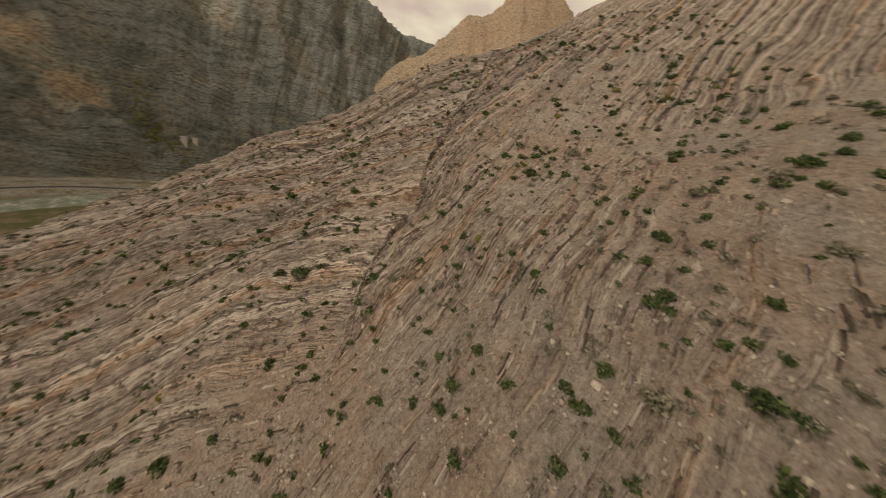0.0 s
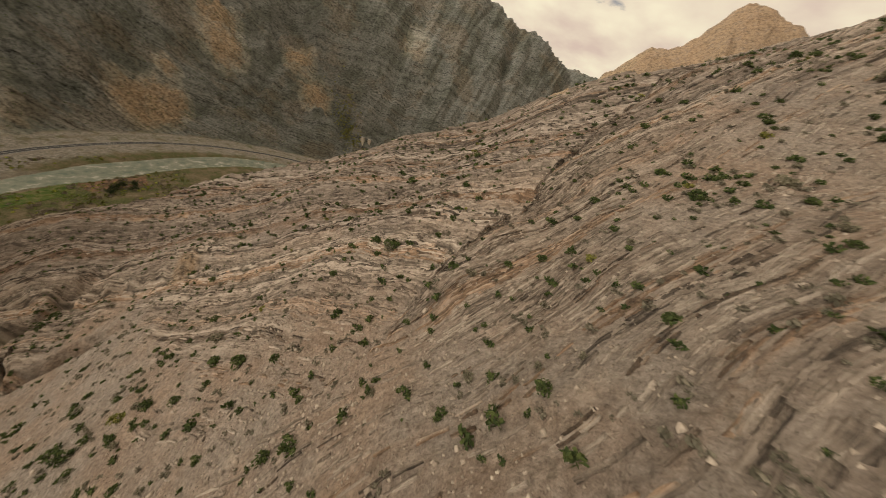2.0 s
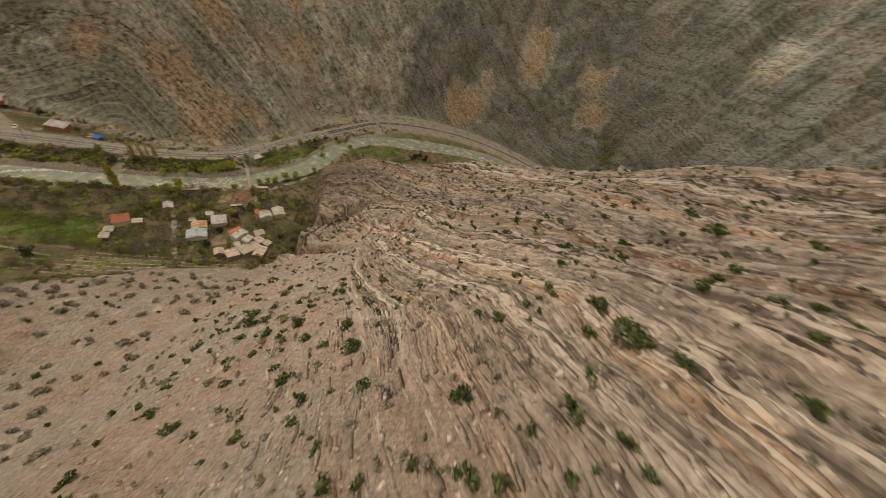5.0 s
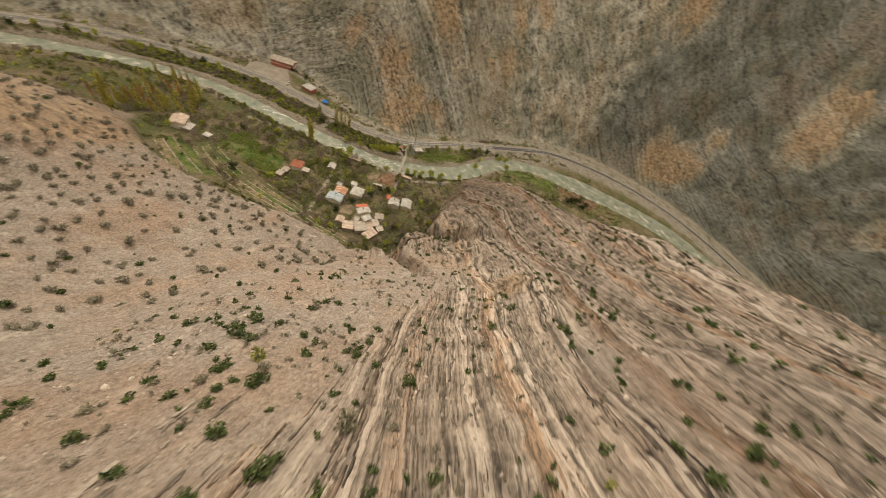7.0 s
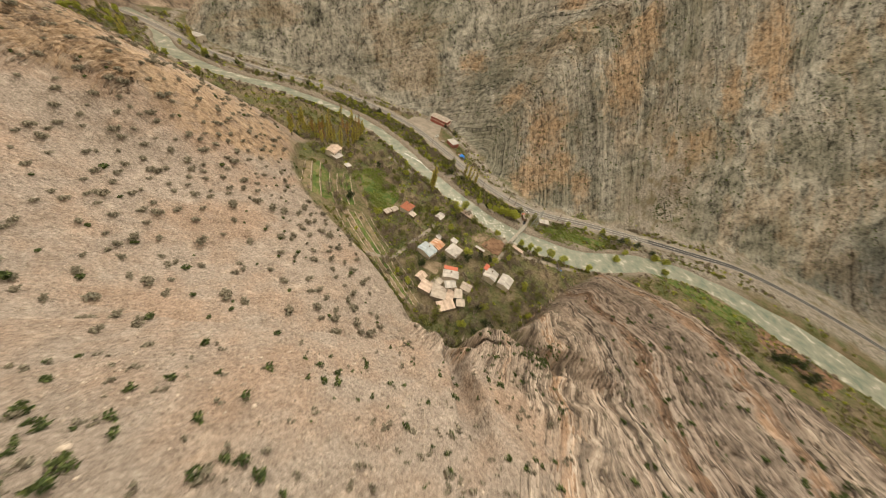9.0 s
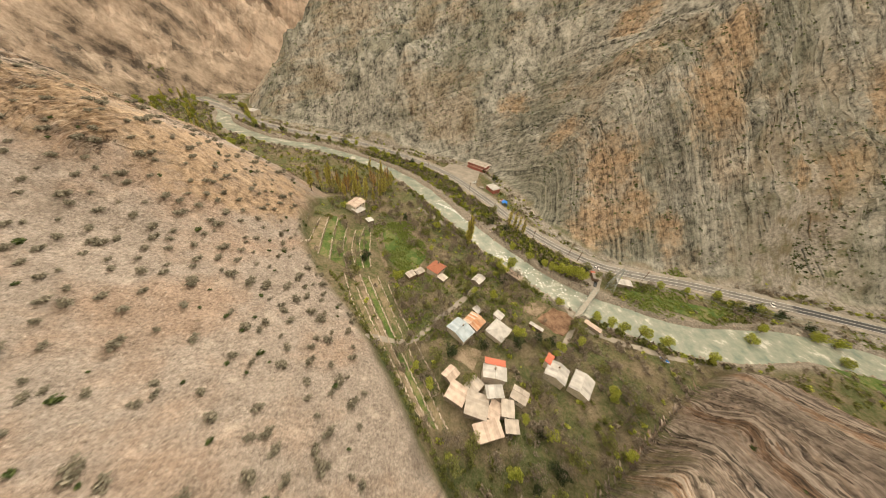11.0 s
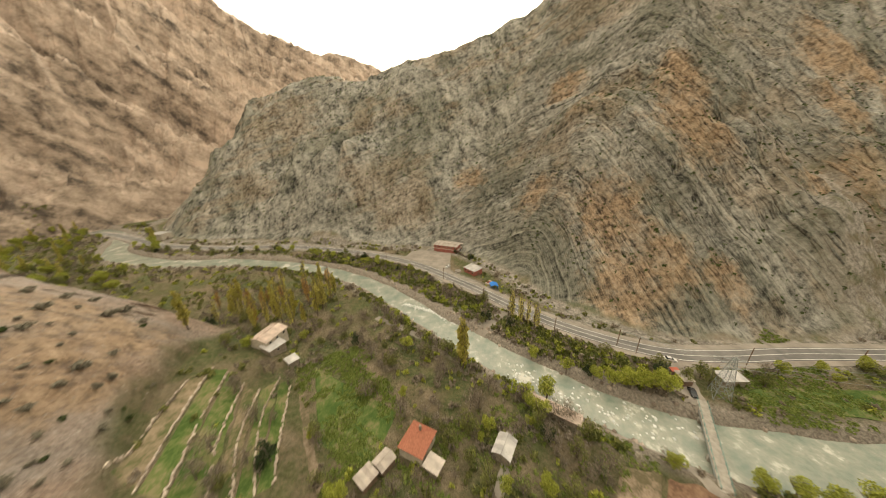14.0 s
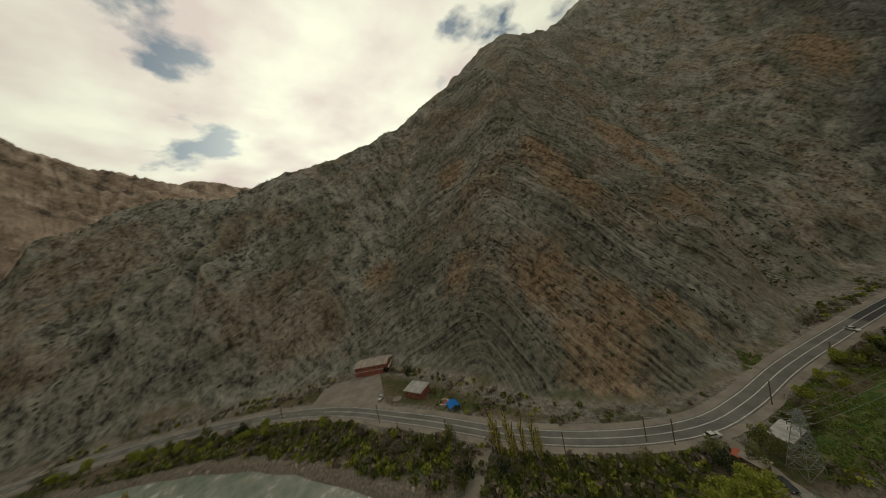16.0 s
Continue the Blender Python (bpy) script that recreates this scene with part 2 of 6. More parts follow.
def strata_east(x, y, z):
    """Beds that swing round the near slope and turn up sharply at a hinge."""
    h = 246 + 0.2 * (y - 135) + 3 * fbm(x, y, 20, 2, 43)
    a = np.clip(np.minimum(x, h), -60, 400) - 40
    b = np.maximum(x - h, 0)
    v = y - (1.1 * a - 0.003 * a * a) - (2.1 * b - 0.005 * b * b)
    slant = np.where(x < h, 1.1 - 0.006 * a, 2.1 - 0.01 * b)
    return v / np.sqrt(1 + 0.6 * slant ** 2) + 3.5 * fbm(x, y, 60, 2, 41) + 1.4 * fbm(x, y, 16, 2, 44)


def layers(u, thick, seed):
    """A stack of beds of uneven thickness: each has a hard proud face and a worn gap."""
    v = u / thick + 0.8 * vnoise(u / thick * 0.31, 0 * u, seed)
    k = np.floor(v)
    f = v - k
    hard = lattice(k, 0 * k, seed + 3) * 0.5 + 0.5
    return hard * np.minimum(1, f * 5) * np.minimum(1, (1 - f) * 2.4)


def land(x, y, fine=True):
    """Height of the ground, with what covers it."""
    floor, riv = floor_height(x, y)
    # west wall: an even face of about fifty degrees from its foot to a crest
    dw, sw = to_line(x, y, WEST_R)
    gully = fbm(x, y, 120, 3, 11)
    up = np.maximum(dw, 0)
    face = 0.45 * np.minimum(up, 14) + 1.27 * np.maximum(up - 10, 0) * (1 + 0.10 * gully) * (1 + 0.75 * smooth(420, 600, y))
    rough_w = smooth(4, 50, up)
    north = smooth(60, 200, y)
    face = face + rough_w * ((11 + 12 * north) * fbm(x, y, 85, 4, 13, 0.5) - (8 + 12 * north) * np.abs(fbm(x, y, 46, 4, 17, 0.6)) + 3.0)
    run = -0.5 * x + 0.87 * y
    face = face - rough_w * (1 - 0.6 * smooth(200, 320, y)) * 8 * np.abs(vnoise((run + 0.35 * up) / 27 + 1.1 * gully, up / 45, 91)) - rough_w * 2.6 * np.abs(fbm(run + 0.5 * up, up * 0.55, 11, 3, 92, 0.6))
    face = face - 26 * smooth(20, 90, up) * smooth(230, 330, y) * (1 - np.minimum(1, 1.7 * np.abs(vnoise((x + 0.8 * y + 55 * fbm(x, y, 130, 4, 94)) / 105, up / 260, 93)))) ** 1.4
    for bx, by, high, wide in WEST_SWELL:
        face = face + high * np.exp(-((x - bx) ** 2 + (y - by) ** 2) / wide ** 2)
    # a side gully with a fan of scree below it
    dg, _ = to_line(x, y, SCREE_GULLY)
    hollow = (1 - smooth(8, 34, np.abs(dg) + 6 * fbm(x, y, 22, 2, 18))) * smooth(6, 60, up)
    face = face - 17 * hollow + 9 * np.exp(-((x + 162) ** 2 + (y - 4) ** 2) / 330) - 19 * np.exp(-((x + 147) ** 2 + (y - 28) ** 2) / 240)
    dk, _ = to_line(x, y, DARK_GULLY)
    face = face - 17 * (1 - smooth(0, 12, np.abs(dk) + 3 * fbm(x, y, 14, 3, 37))) * smooth(4, 30, up)
    dn, _ = to_line(x, y, NORTH_GULLY)
    face = face - 30 * (1 - smooth(0, 26, np.abs(dn) + 5 * fbm(x, y, 18, 3, 28))) * smooth(6, 50, up)
    fan = 1 - smooth(20, 30, np.hypot(x + 128, (y - 40) * 0.9) * 0.62 + 5 * fbm(x, y, 15, 2, 20))
    top = cap(x, y, WEST_CREST) + 12 * fbm(x, y, 75, 5, 19)
    west = np.where(dw > 0, softmin(face, top, 22), 0)
    # south mountain behind the upper bend
    ds = np.maximum(-418 - y + 0.22 * (x - 240) + 0.9 * np.maximum(x - 262, 0) + 25 * fbm(x, y, 140, 2, 23), 0)
    south_top = 275 + 0.5 * np.maximum(x + 40, 0) + 26 * fbm(x, y, 130, 2, 27)
    spur = x - 1.2 * ds + 30 * fbm(x, y, 120, 2, 24)
    south = ds * 1.05 + smooth(0, 60, ds) * (20 * fbm(x, y, 130, 4, 25) - 95 * (1 - np.minimum(1, 1.5 * np.abs(vnoise(spur / 105, ds / 600, 26)))) ** 1.4 * smooth(10, 90, ds) - 34 * np.abs(fbm(x, y, 46, 5, 29, 0.6)) + 46)
    tilt = south - 0.8 * x + 8 * fbm(x, y, 70, 2, 30)
    south = softmin(south + smooth(30, 90, ds) * (layers(tilt, 26.0, 34) * 6 + layers(tilt, 9.0, 35) * 2), south_top + 6 * fbm(x, y, 40, 3, 36), 24) * smooth(0, 20, ds)
    # near mountain
    de, _ = to_line(x, y, EAST_R)
    ins = np.maximum(-de, 0)
    slope = east_slope(x, y) + smooth(6, 40, ins) * 2.2 * fbm(x, y, 34, 3, 51)
    # a low scarp where the prow's beds stand above the shoulder
    dscarp, _ = to_line(x, y, SCARP)
    slope = slope + 7.0 * (smooth(-1.5, 1.5, dscarp + 1.5 * fbm(x, y, 9, 2, 54)) - 0.5) * (1 - smooth(4, 30, np.abs(dscarp))) * (1 - smooth(125, 165, x)) * smooth(60, 85, x)
    # the shoulder's broken rim above the scree
    drim, _ = to_line(x, y, RIM)
    slope = slope - 7.0 * (1 - smooth(-2.0, 0.8, drim + 1.6 * fbm(x, y, 9, 3, 62))) * np.exp(-np.maximum(-drim, 0) / 22) * smooth(112, 124, x) * (1 - smooth(195, 235, x))
    # two steep gullies that part the crag from the bluff and from the prow
    for line, deep, wide, end in ((BLUFF_GULLY, 10.0, 5.0, 116), (PROW_GULLY, 10.0, 5.5, 124)):
        dgul, _ = to_line(x, y, line)
        slope = slope - deep * (1 - smooth(0.5, wide, np.abs(dgul) + 1.2 * fbm(x, y, 6, 2, 69))) * smooth(0, 26, end - y)
    crag = smooth(45, 70, x) * (1 - smooth(128, 140, x)) * smooth(55, 66, y)
    brow = 2.6 * ins + 0.6 * np.maximum(ins - 8, 0) + crag * (3.2 * np.minimum(ins, 7) + 2.0 * fbm(x, y, 5, 3, 63))
    east = np.where(de < 0, softmin(np.maximum(slope, floor), floor + brow + (4.5 * fbm(x, y, 18, 4, 53) + 3.0 * layers(strata_east(x, y, 0 * x), 3.3, 55)) * smooth(0, 6, ins), 4), 0)
    # far peak to the north-east
    pk = np.interp(x, [0, 60, 109, 167, 214, 234, 265, 302, 327, 362, 397, 440, 520, 640], [120, 205, 262, 314, 364, 376, 392, 432, 463, 467, 446, 434, 395, 290])
    pk = pk - 1.25 * np.maximum(np.abs(y - 775 + 14 * fbm(x, y, 60, 2, 56)) - 12, 0) + 9 * fbm(x, y, 40, 4, 57) - 26 * np.abs(vnoise((x + 0.2 * y) / 24, y / 300, 58)) * smooth(15, 70, np.abs(y - 775)) + 5 * layers(x + 0.6 * y, 17.0, 60)
    z = np.maximum(floor, 0)
    z = np.where(dw > 0, np.maximum(floor, west), floor)
    z = np.where(de < 0, np.maximum(z, east), z)
    z = np.where(ds > 0, softmax(z, south, 6), z)
    is_p = np.where((pk > z) & (y > 500), 1.0, 0.0)
    z = np.maximum(z, pk)
    uw, ue = strata_west(x, y, z), strata_east(x, y, z)
    is_w = np.where((dw > 0) & (west >= floor), 1.0, 0.0)
    is_e = np.where(de < 0, 1.0, 0.0)
    is_s = np.where(ds > 0, 1.0, 0.0)
    u = np.where(is_e > 0, ue, uw)
    hollow_scree = np.clip(hollow * 0.9 * smooth(0.0, 0.6, fbm(x, y, 25, 2, 29) + 0.5) + fan, 0, 1) * is_w
    bare = np.maximum(np.maximum(is_w * smooth(0.5, 5, up + 3 * fbm(x, y, 12, 2, 67)), np.maximum(is_s, is_p)), is_e * smooth(0, 5, ins + 2 * fbm(x, y, 9, 2, 68)))
    bare = bare * (1 - 0.9 * hollow_scree)
    q = -0.5 * x + 0.87 * y + 71 - 0.317 * z
    seen = np.clip(np.maximum(smooth(-110, -50, q) * (1 - smooth(70, 170, q)), 0.95 * smooth(110, 180, y)) + 0.5 * fbm(x, y, 45, 3, 64), 0, 1)
    if fine:
        # beds stand out where the rock is bare and sink under scree elsewhere
        open_e = smooth(-0.25, 0.35, fbm(x, y, 60, 3, 61) + 0.9 * smooth(75, 150, y - 0.15 * x) - 0.35 * smooth(210, 300, x - 0.4 * y + 60) - 1.3 * np.exp(-((x - 148) ** 2 + (y - 90) ** 2) / 2800) - 0.45 * smooth(235, 262, x) * (1 - smooth(112, 142, y)) + 1.3 * (1 - smooth(72, 104, x)) * smooth(64, 78, y) - 1.2 * (1 - smooth(30, 75, y)) + 1.7 * (1 - smooth(-66, -36, y + 6 * fbm(x, y, 14, 2, 59))) * smooth(146, 164, x))
        open_e = np.maximum(open_e, 0.14 * smooth(68, 100, y) * (1 - 0.7 * np.exp(-((x - 148) ** 2 + (y - 90) ** 2) / 2000)))
        led = (layers(ue, 4.6, 71) * 2.6 + layers(ue, 2.2, 72) * 1.3) * open_e * is_e * smooth(0.5, 5, ins)
        lw = (0.3 + 0.7 * seen) * (1 - 0.9 * hollow_scree) * (layers(uw, 13.0, 75) * 6.0 + layers(uw, 5.0, 73) * 2.4 + layers(uw, 2.4, 74) * 0.9) * is_w * smooth(12, 40, up) * (1 - 0.25 * smooth(200, 320, y))
        z = z + led + lw + bare * (0.5 * fbm(x, y, 6, 3, 77) + 0.3 * fbm(x, y, 2.2, 2, 79))
    else:
        open_e = 0 * x
    rust = np.zeros(x.shape)
    for spots, sign in ((RUST, 1.0), (GREY_SHADE_SPOTS, -1.0)):
        for rx, ry, rz, size in spots:
            near = np.nonzero((np.abs(x - rx) < 2.6 * size) & (np.abs(y - ry) < 2.6 * size))
            if len(near[0]):
                d = np.hypot(x[near] - rx, y[near] - ry)
                du = u[near] - u[near][np.argmin(d)]
                rust[near] += sign * 1.25 * np.exp(-(0.9 * d ** 2 + 0.12 * (z[near] - rz) ** 2 + 0.35 * du ** 2) / size ** 2)
    # rust below zero means grey: beds here, with the brow's shade painted in
    band = y - 122 - 0.36 * (x - 100) + 8 * fbm(x, y, 30, 2, 65)
    rust = rust - 1.0 * is_e * smooth(-14, 18, band) * smooth(20, 60, x) * (1 - smooth(285, 320, x)) * smooth(-0.55, 0.25, vnoise(ue / 7.0, x / 60, 66)) * (rust < 0.3)
    # northern wall: haze and shade put into its colour as dark blue-grey
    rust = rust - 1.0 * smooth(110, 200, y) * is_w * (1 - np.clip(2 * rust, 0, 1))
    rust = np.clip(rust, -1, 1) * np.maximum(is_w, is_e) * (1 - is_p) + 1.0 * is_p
    # road bench
    dr, _ = to_line(x, y, ROAD_C)
    dr = np.abs(dr)
    z = z + (1.2 - z) * (1 - smooth(6.5, 12.0, dr)) * smooth(-400, -370, y) * (1 - smooth(420, 460, y))
    grit = np.maximum(np.maximum(smooth(-12, -5, dw) * (1 - smooth(0, 7, dw)), 1 - smooth(7, 11, dr)), hollow_scree)
    gravel_bank = smooth(45, 80, y) * (1 - smooth(-60, -40, x)) * (1 - smooth(20, 34, dr))
    grit = np.maximum(grit, gravel_bank)
    return z, u, bare, np.where(is_w > 0, seen, open_e * is_e), is_w, riv, de, grit, is_s * (1 - is_p), rust


def grid_axis(parts):
    out = []
    for a, b, step in parts:
        n = max(1, int(round((b - a) / step)))
        out += [a + (b - a) * k / n for k in range(n)]
    out.append(parts[-1][1])
    return np.array(out)


def build_ground():
    gx = grid_axis([(-2600, -900, 100), (-900, -420, 9), (-420, -250, 3), (-250, 60, 1.5), (60, 345, 0.7), (345, 480, 4), (480, 900, 16), (900, 2600, 100)])
    gy = grid_axis([(-2600, -1000, 100), (-1000, -720, 10), (-720, -480, 3.5), (-480, -360, 3), (-360, 30, 1.5), (30, 250, 0.7), (250, 480, 3.0), (480, 600, 6), (600, 1300, 9), (1300, 2800, 100)])
    X, Y = np.meshgrid(gx, gy)
    Z, U, bare, beds, is_w, riv, de, grit, far, rust = land(X, Y)
    ny, nx = X.shape
    me = bpy.data.meshes.new("ground")
    co = np.stack([X, Y, Z], -1).reshape(-1, 3).astype(np.float32)
    i = np.arange(ny * nx).reshape(ny, nx)
    quads = np.stack([i[:-1, :-1], i[:-1, 1:], i[1:, 1:], i[1:, :-1]], -1).reshape(-1, 4)
    me.vertices.add(len(co))
    me.vertices.foreach_set("co", co.ravel())
    me.loops.add(quads.size)
    me.loops.foreach_set("vertex_index", quads.ravel().astype(np.int32))
    me.polygons.add(len(quads))
    me.polygons.foreach_set("loop_start", (np.arange(len(quads)) * 4).astype(np.int32))
    me.polygons.foreach_set("loop_total", np.full(len(quads), 4, np.int32))
    me.update(calc_edges=True)
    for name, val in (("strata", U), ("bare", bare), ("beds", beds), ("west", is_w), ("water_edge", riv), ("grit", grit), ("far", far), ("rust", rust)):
        at = me.attributes.new(name, "FLOAT", "POINT")
        at.data.foreach_set("value", val.ravel().astype(np.float32))
    me.polygons.foreach_set("use_smooth", np.ones(len(quads), bool))
    return me, (gx, gy, Z, U, beds, riv, rust)


def ground_material():
    m = bpy.data.materials.new("mountain_ground")
    m.use_nodes = True
    nt = m.node_tree
    N, L = nt.nodes.new, nt.links.new
    bsdf = nt.nodes["Principled BSDF"]
    geo = N("ShaderNodeNewGeometry")
    attr = {}
    for a in ("strata", "bare", "beds", "west", "water_edge", "grit", "far", "rust"):
        attr[a] = N("ShaderNodeAttribute")
        attr[a].attribute_name = a

    def noise_tex(scale, detail=5, rough=0.55, vec=None):
        n = N("ShaderNodeTexNoise")
        n.inputs["Scale"].default_value, n.inputs["Detail"].default_value, n.inputs["Roughness"].default_value = scale, detail, rough
        L(vec or geo.outputs["Position"], n.inputs["Vector"])
        return n.outputs["Fac"]

    def ramp(fac, *stops):
        r = N("ShaderNodeValToRGB")
        while len(r.color_ramp.elements) < len(stops):
            r.color_ramp.elements.new(0.5)
        for e, (p, c) in zip(r.color_ramp.elements, stops):
            e.position, e.color = p, (*c, 1) if len(c) == 3 else c
        L(fac, r.inputs[0])
        return r.outputs["Color"]

    def mix(fac, a, b, mode="MIX"):
        n = N("ShaderNodeMix")
        n.data_type, n.blend_type = "RGBA", mode
        for sock, v in ((n.inputs["Factor"], fac), (n.inputs[6], a), (n.inputs[7], b)):
            if isinstance(v, (int, float)):
                sock.default_value = v
            elif isinstance(v, tuple):
                sock.default_value = (*v, 1)
            else:
                L(v, sock)
        return n.outputs[2]

    def math_node(op, a, b=0.0, c=None):
        n = N("ShaderNodeMath")
        n.operation = op
        for k, v in enumerate((a, b) if c is None else (a, b, c)):
            if isinstance(v, (int, float)):
                n.inputs[k].default_value = v
            else:
                L(v, n.inputs[k])
        return n.outputs[0]

    # beds: noise that runs along the strata coordinate only
    def bed_noise(scale, detail, wob):
        w = math_node("MULTIPLY", noise_tex(0.09, 3), wob)
        u = math_node("ADD", attr["strata"].outputs["Fac"], w)
        cv = N("ShaderNodeCombineXYZ")
        L(u, cv.inputs[0])
        return noise_tex(scale, detail, 0.65, cv.outputs[0])

    bw = math_node("ADD", math_node("MULTIPLY", bed_noise(0.42, 7, 3.0), 0.62), math_node("MULTIPLY", bed_noise(0.10, 4, 5.0), 0.38))
    be = bed_noise(0.52, 7, 1.8)
    spot = noise_tex(0.30, 9, 0.75)
    dot = N("ShaderNodeVectorMath")
    dot.operation = "DOT_PRODUCT"
    dot.inputs[1].default_value = (-0.5, 0.87, 0.55)
    L(geo.outputs["Position"], dot.inputs[0])
    sep, rib_at = N("ShaderNodeSeparateXYZ"), N("ShaderNodeCombineXYZ")
    L(geo.outputs["Position"], sep.inputs[0])
    L(math_node("ADD", dot.outputs["Value"], math_node("MULTIPLY", noise_tex(0.05, 4), 14.0)), rib_at.inputs[0]), L(math_node("MULTIPLY", sep.outputs[2], 0.34), rib_at.inputs[1])
    ribs = noise_tex(0.16, 8, 0.7, rib_at.outputs[0])
    dot2, rib2 = N("ShaderNodeVectorMath"), N("ShaderNodeCombineXYZ")
    dot2.operation = "DOT_PRODUCT"
    dot2.inputs[1].default_value = (-0.8, 0.0, 1.0)
    L(geo.outputs["Position"], dot2.inputs[0])
    L(math_node("ADD", dot2.outputs["Value"], math_node("MULTIPLY", noise_tex(0.02, 4), 40.0)), rib2.inputs[0]), L(math_node("MULTIPLY", sep.outputs[0], 0.15), rib2.inputs[1])
    ribs_far = noise_tex(0.05, 8, 0.68, rib2.outputs[0])
    crag = math_node("ADD", math_node("MULTIPLY", ribs, 0.34), math_node("ADD", math_node("MULTIPLY", spot, 0.40), math_node("MULTIPLY", noise_tex(0.09, 7, 0.65), 0.26)))
    rock_w = ramp(mix(attr["beds"].outputs["Fac"], crag, math_node("ADD", math_node("MULTIPLY", bw, 0.62), math_node("MULTIPLY", spot, 0.38))), (0.425, (0.04, 0.04, 0.036)), (0.465, (0.16, 0.158, 0.138)), (0.512, (0.305, 0.298, 0.26)), (0.585, (0.47, 0.452, 0.395)))
    rock_w = mix(ramp(noise_tex(0.022, 6, 0.62), (0.43, (0.75, 0.75, 0.75)), (0.54, (0, 0, 0))), rock_w, mix(1.0, rock_w, (0.56, 0.58, 0.52), "MULTIPLY"))
    rust = ramp(math_node("ADD", math_node("MULTIPLY", noise_tex(0.016, 6, 0.6), 0.65), math_node("MULTIPLY", bed_noise(0.09, 3, 8.0), 0.35)), (0.505, (0, 0, 0)), (0.565, (1, 1, 1)))
    patchy = math_node("MULTIPLY_ADD", math_node("ADD", noise_tex(0.13, 6, 0.7), math_node("MULTIPLY", bw, 0.6)), 2.2, -1.8)
    stain = ramp(math_node("ADD", attr["rust"].outputs["Fac"], patchy), (0.26, (0, 0, 0)), (1.0, (0.76, 0.76, 0.76)))
    # negative side of rust: grey rock plus shade and haze kept as colour
    grey_and_shade = ramp(math_node("SUBTRACT", math_node("MULTIPLY", patchy, 0.5), attr["rust"].outputs["Fac"]), (0.15, (0, 0, 0)), (0.5, (0.95, 0.95, 0.95)))
    iron = ramp(math_node("ADD", math_node("MULTIPLY", bw, 0.4), math_node("MULTIPLY", spot, 0.6)), (0.42, (0.09, 0.063, 0.042)), (0.50, (0.335, 0.235, 0.143)), (0.59, (0.52, 0.385, 0.255)))
    rock_w = mix(math_node("MULTIPLY", rust, 0.30), rock_w, iron)
    # lowest stops draw dark soil and painted crack shade between the beds
    rock_e = ramp(math_node("ADD", math_node("MULTIPLY", be, 0.75), math_node("MULTIPLY", spot, 0.25)), (0.413, (0.02, 0.018, 0.015)), (0.455, (0.14, 0.117, 0.096)), (0.507, (0.36, 0.302, 0.248)), (0.58, (0.62, 0.54, 0.46)))
    rock_e = mix(math_node("MULTIPLY", ramp(bed_noise(0.055, 3, 4.0), (0.42, (0, 0, 0)), (0.54, (1, 1, 1))), 0.55), rock_e, mix(1.0, rock_e, (0.74, 0.70, 0.68), "MULTIPLY"))
    rock_e = mix(math_node("MULTIPLY", ramp(bed_noise(0.13, 3, 5.0), (0.52, (0, 0, 0)), (0.60, (1, 1, 1))), 0.7), rock_e, mix(1.0, rock_e, (1.0, 0.72, 0.5), "MULTIPLY"))
    scree = ramp(noise_tex(1.3, 8, 0.75), (0.35, (0.175, 0.149, 0.125)), (0.44, (0.29, 0.246, 0.208)), (0.54, (0.362, 0.308, 0.264)), (0.65, (0.48, 0.42, 0.365)))
    scree = mix(ramp(noise_tex(0.23, 6, 0.7), (0.38, (0.5, 0.5, 0.5)), (0.52, (0, 0, 0))), scree, mix(1.0, scree, (0.74, 0.73, 0.72), "MULTIPLY"))
    scree = mix(ramp(noise_tex(0.17, 8, 0.72), (0.56, (0, 0, 0)), (0.66, (0.8, 0.8, 0.8))), scree, (0.50, 0.425, 0.36))
    scree = mix(ramp(noise_tex(0.035, 6, 0.65), (0.44, (0, 0, 0)), (0.60, (0.7, 0.7, 0.7))), scree, mix(1.0, scree, (1.03, 0.87, 0.75), "MULTIPLY"))
    scree = mix(ramp(noise_tex(0.11, 6, 0.7), (0.50, (0, 0, 0)), (0.62, (0.4, 0.4, 0.4))), scree, mix(1.0, scree, (0.72, 0.70, 0.68), "MULTIPLY"))
    scree = mix(math_node("MULTIPLY", ramp(bed_noise(0.30, 5, 4.0), (0.34, (0.55, 0.55, 0.55)), (0.44, (0, 0, 0))), math_node("MULTIPLY", attr["beds"].outputs["Fac"], 2.0)), scree, rock_e)
    east = mix(attr["beds"].outputs["Fac"], scree, mix(0.85, scree, rock_e))
    # grey beds and the brow's shadow side, both as colour on the slope
    east = mix(math_node("MULTIPLY", grey_and_shade, 0.5), east, mix(1.0, rock_e, (0.52, 0.52, 0.55), "MULTIPLY"))
    # darkens the northern wall in its colour, in place of haze and shade
    rock_w = mix(math_node("MULTIPLY", grey_and_shade, 0.85), rock_w, mix(1.0, rock_w, (0.50, 0.54, 0.59), "MULTIPLY"))
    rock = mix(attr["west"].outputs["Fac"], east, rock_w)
    rock = mix(stain, rock, iron)
    far_rock = ramp(math_node("ADD", math_node("ADD", math_node("MULTIPLY", noise_tex(0.05, 10, 0.75), 0.4), math_node("MULTIPLY", noise_tex(0.011, 5, 0.6), 0.22)), math_node("MULTIPLY", ribs_far, 0.38)), (0.42, (0.10, 0.083, 0.068)), (0.475, (0.34, 0.272, 0.213)), (0.56, (0.64, 0.52, 0.42)))
    rock = mix(attr["far"].outputs["Fac"], rock, far_rock)
    # scrub between the rocks
    tuft = ramp(noise_tex(0.7, 4, 0.65), (0.60, (0, 0, 0)), (0.65, (1, 1, 1)))
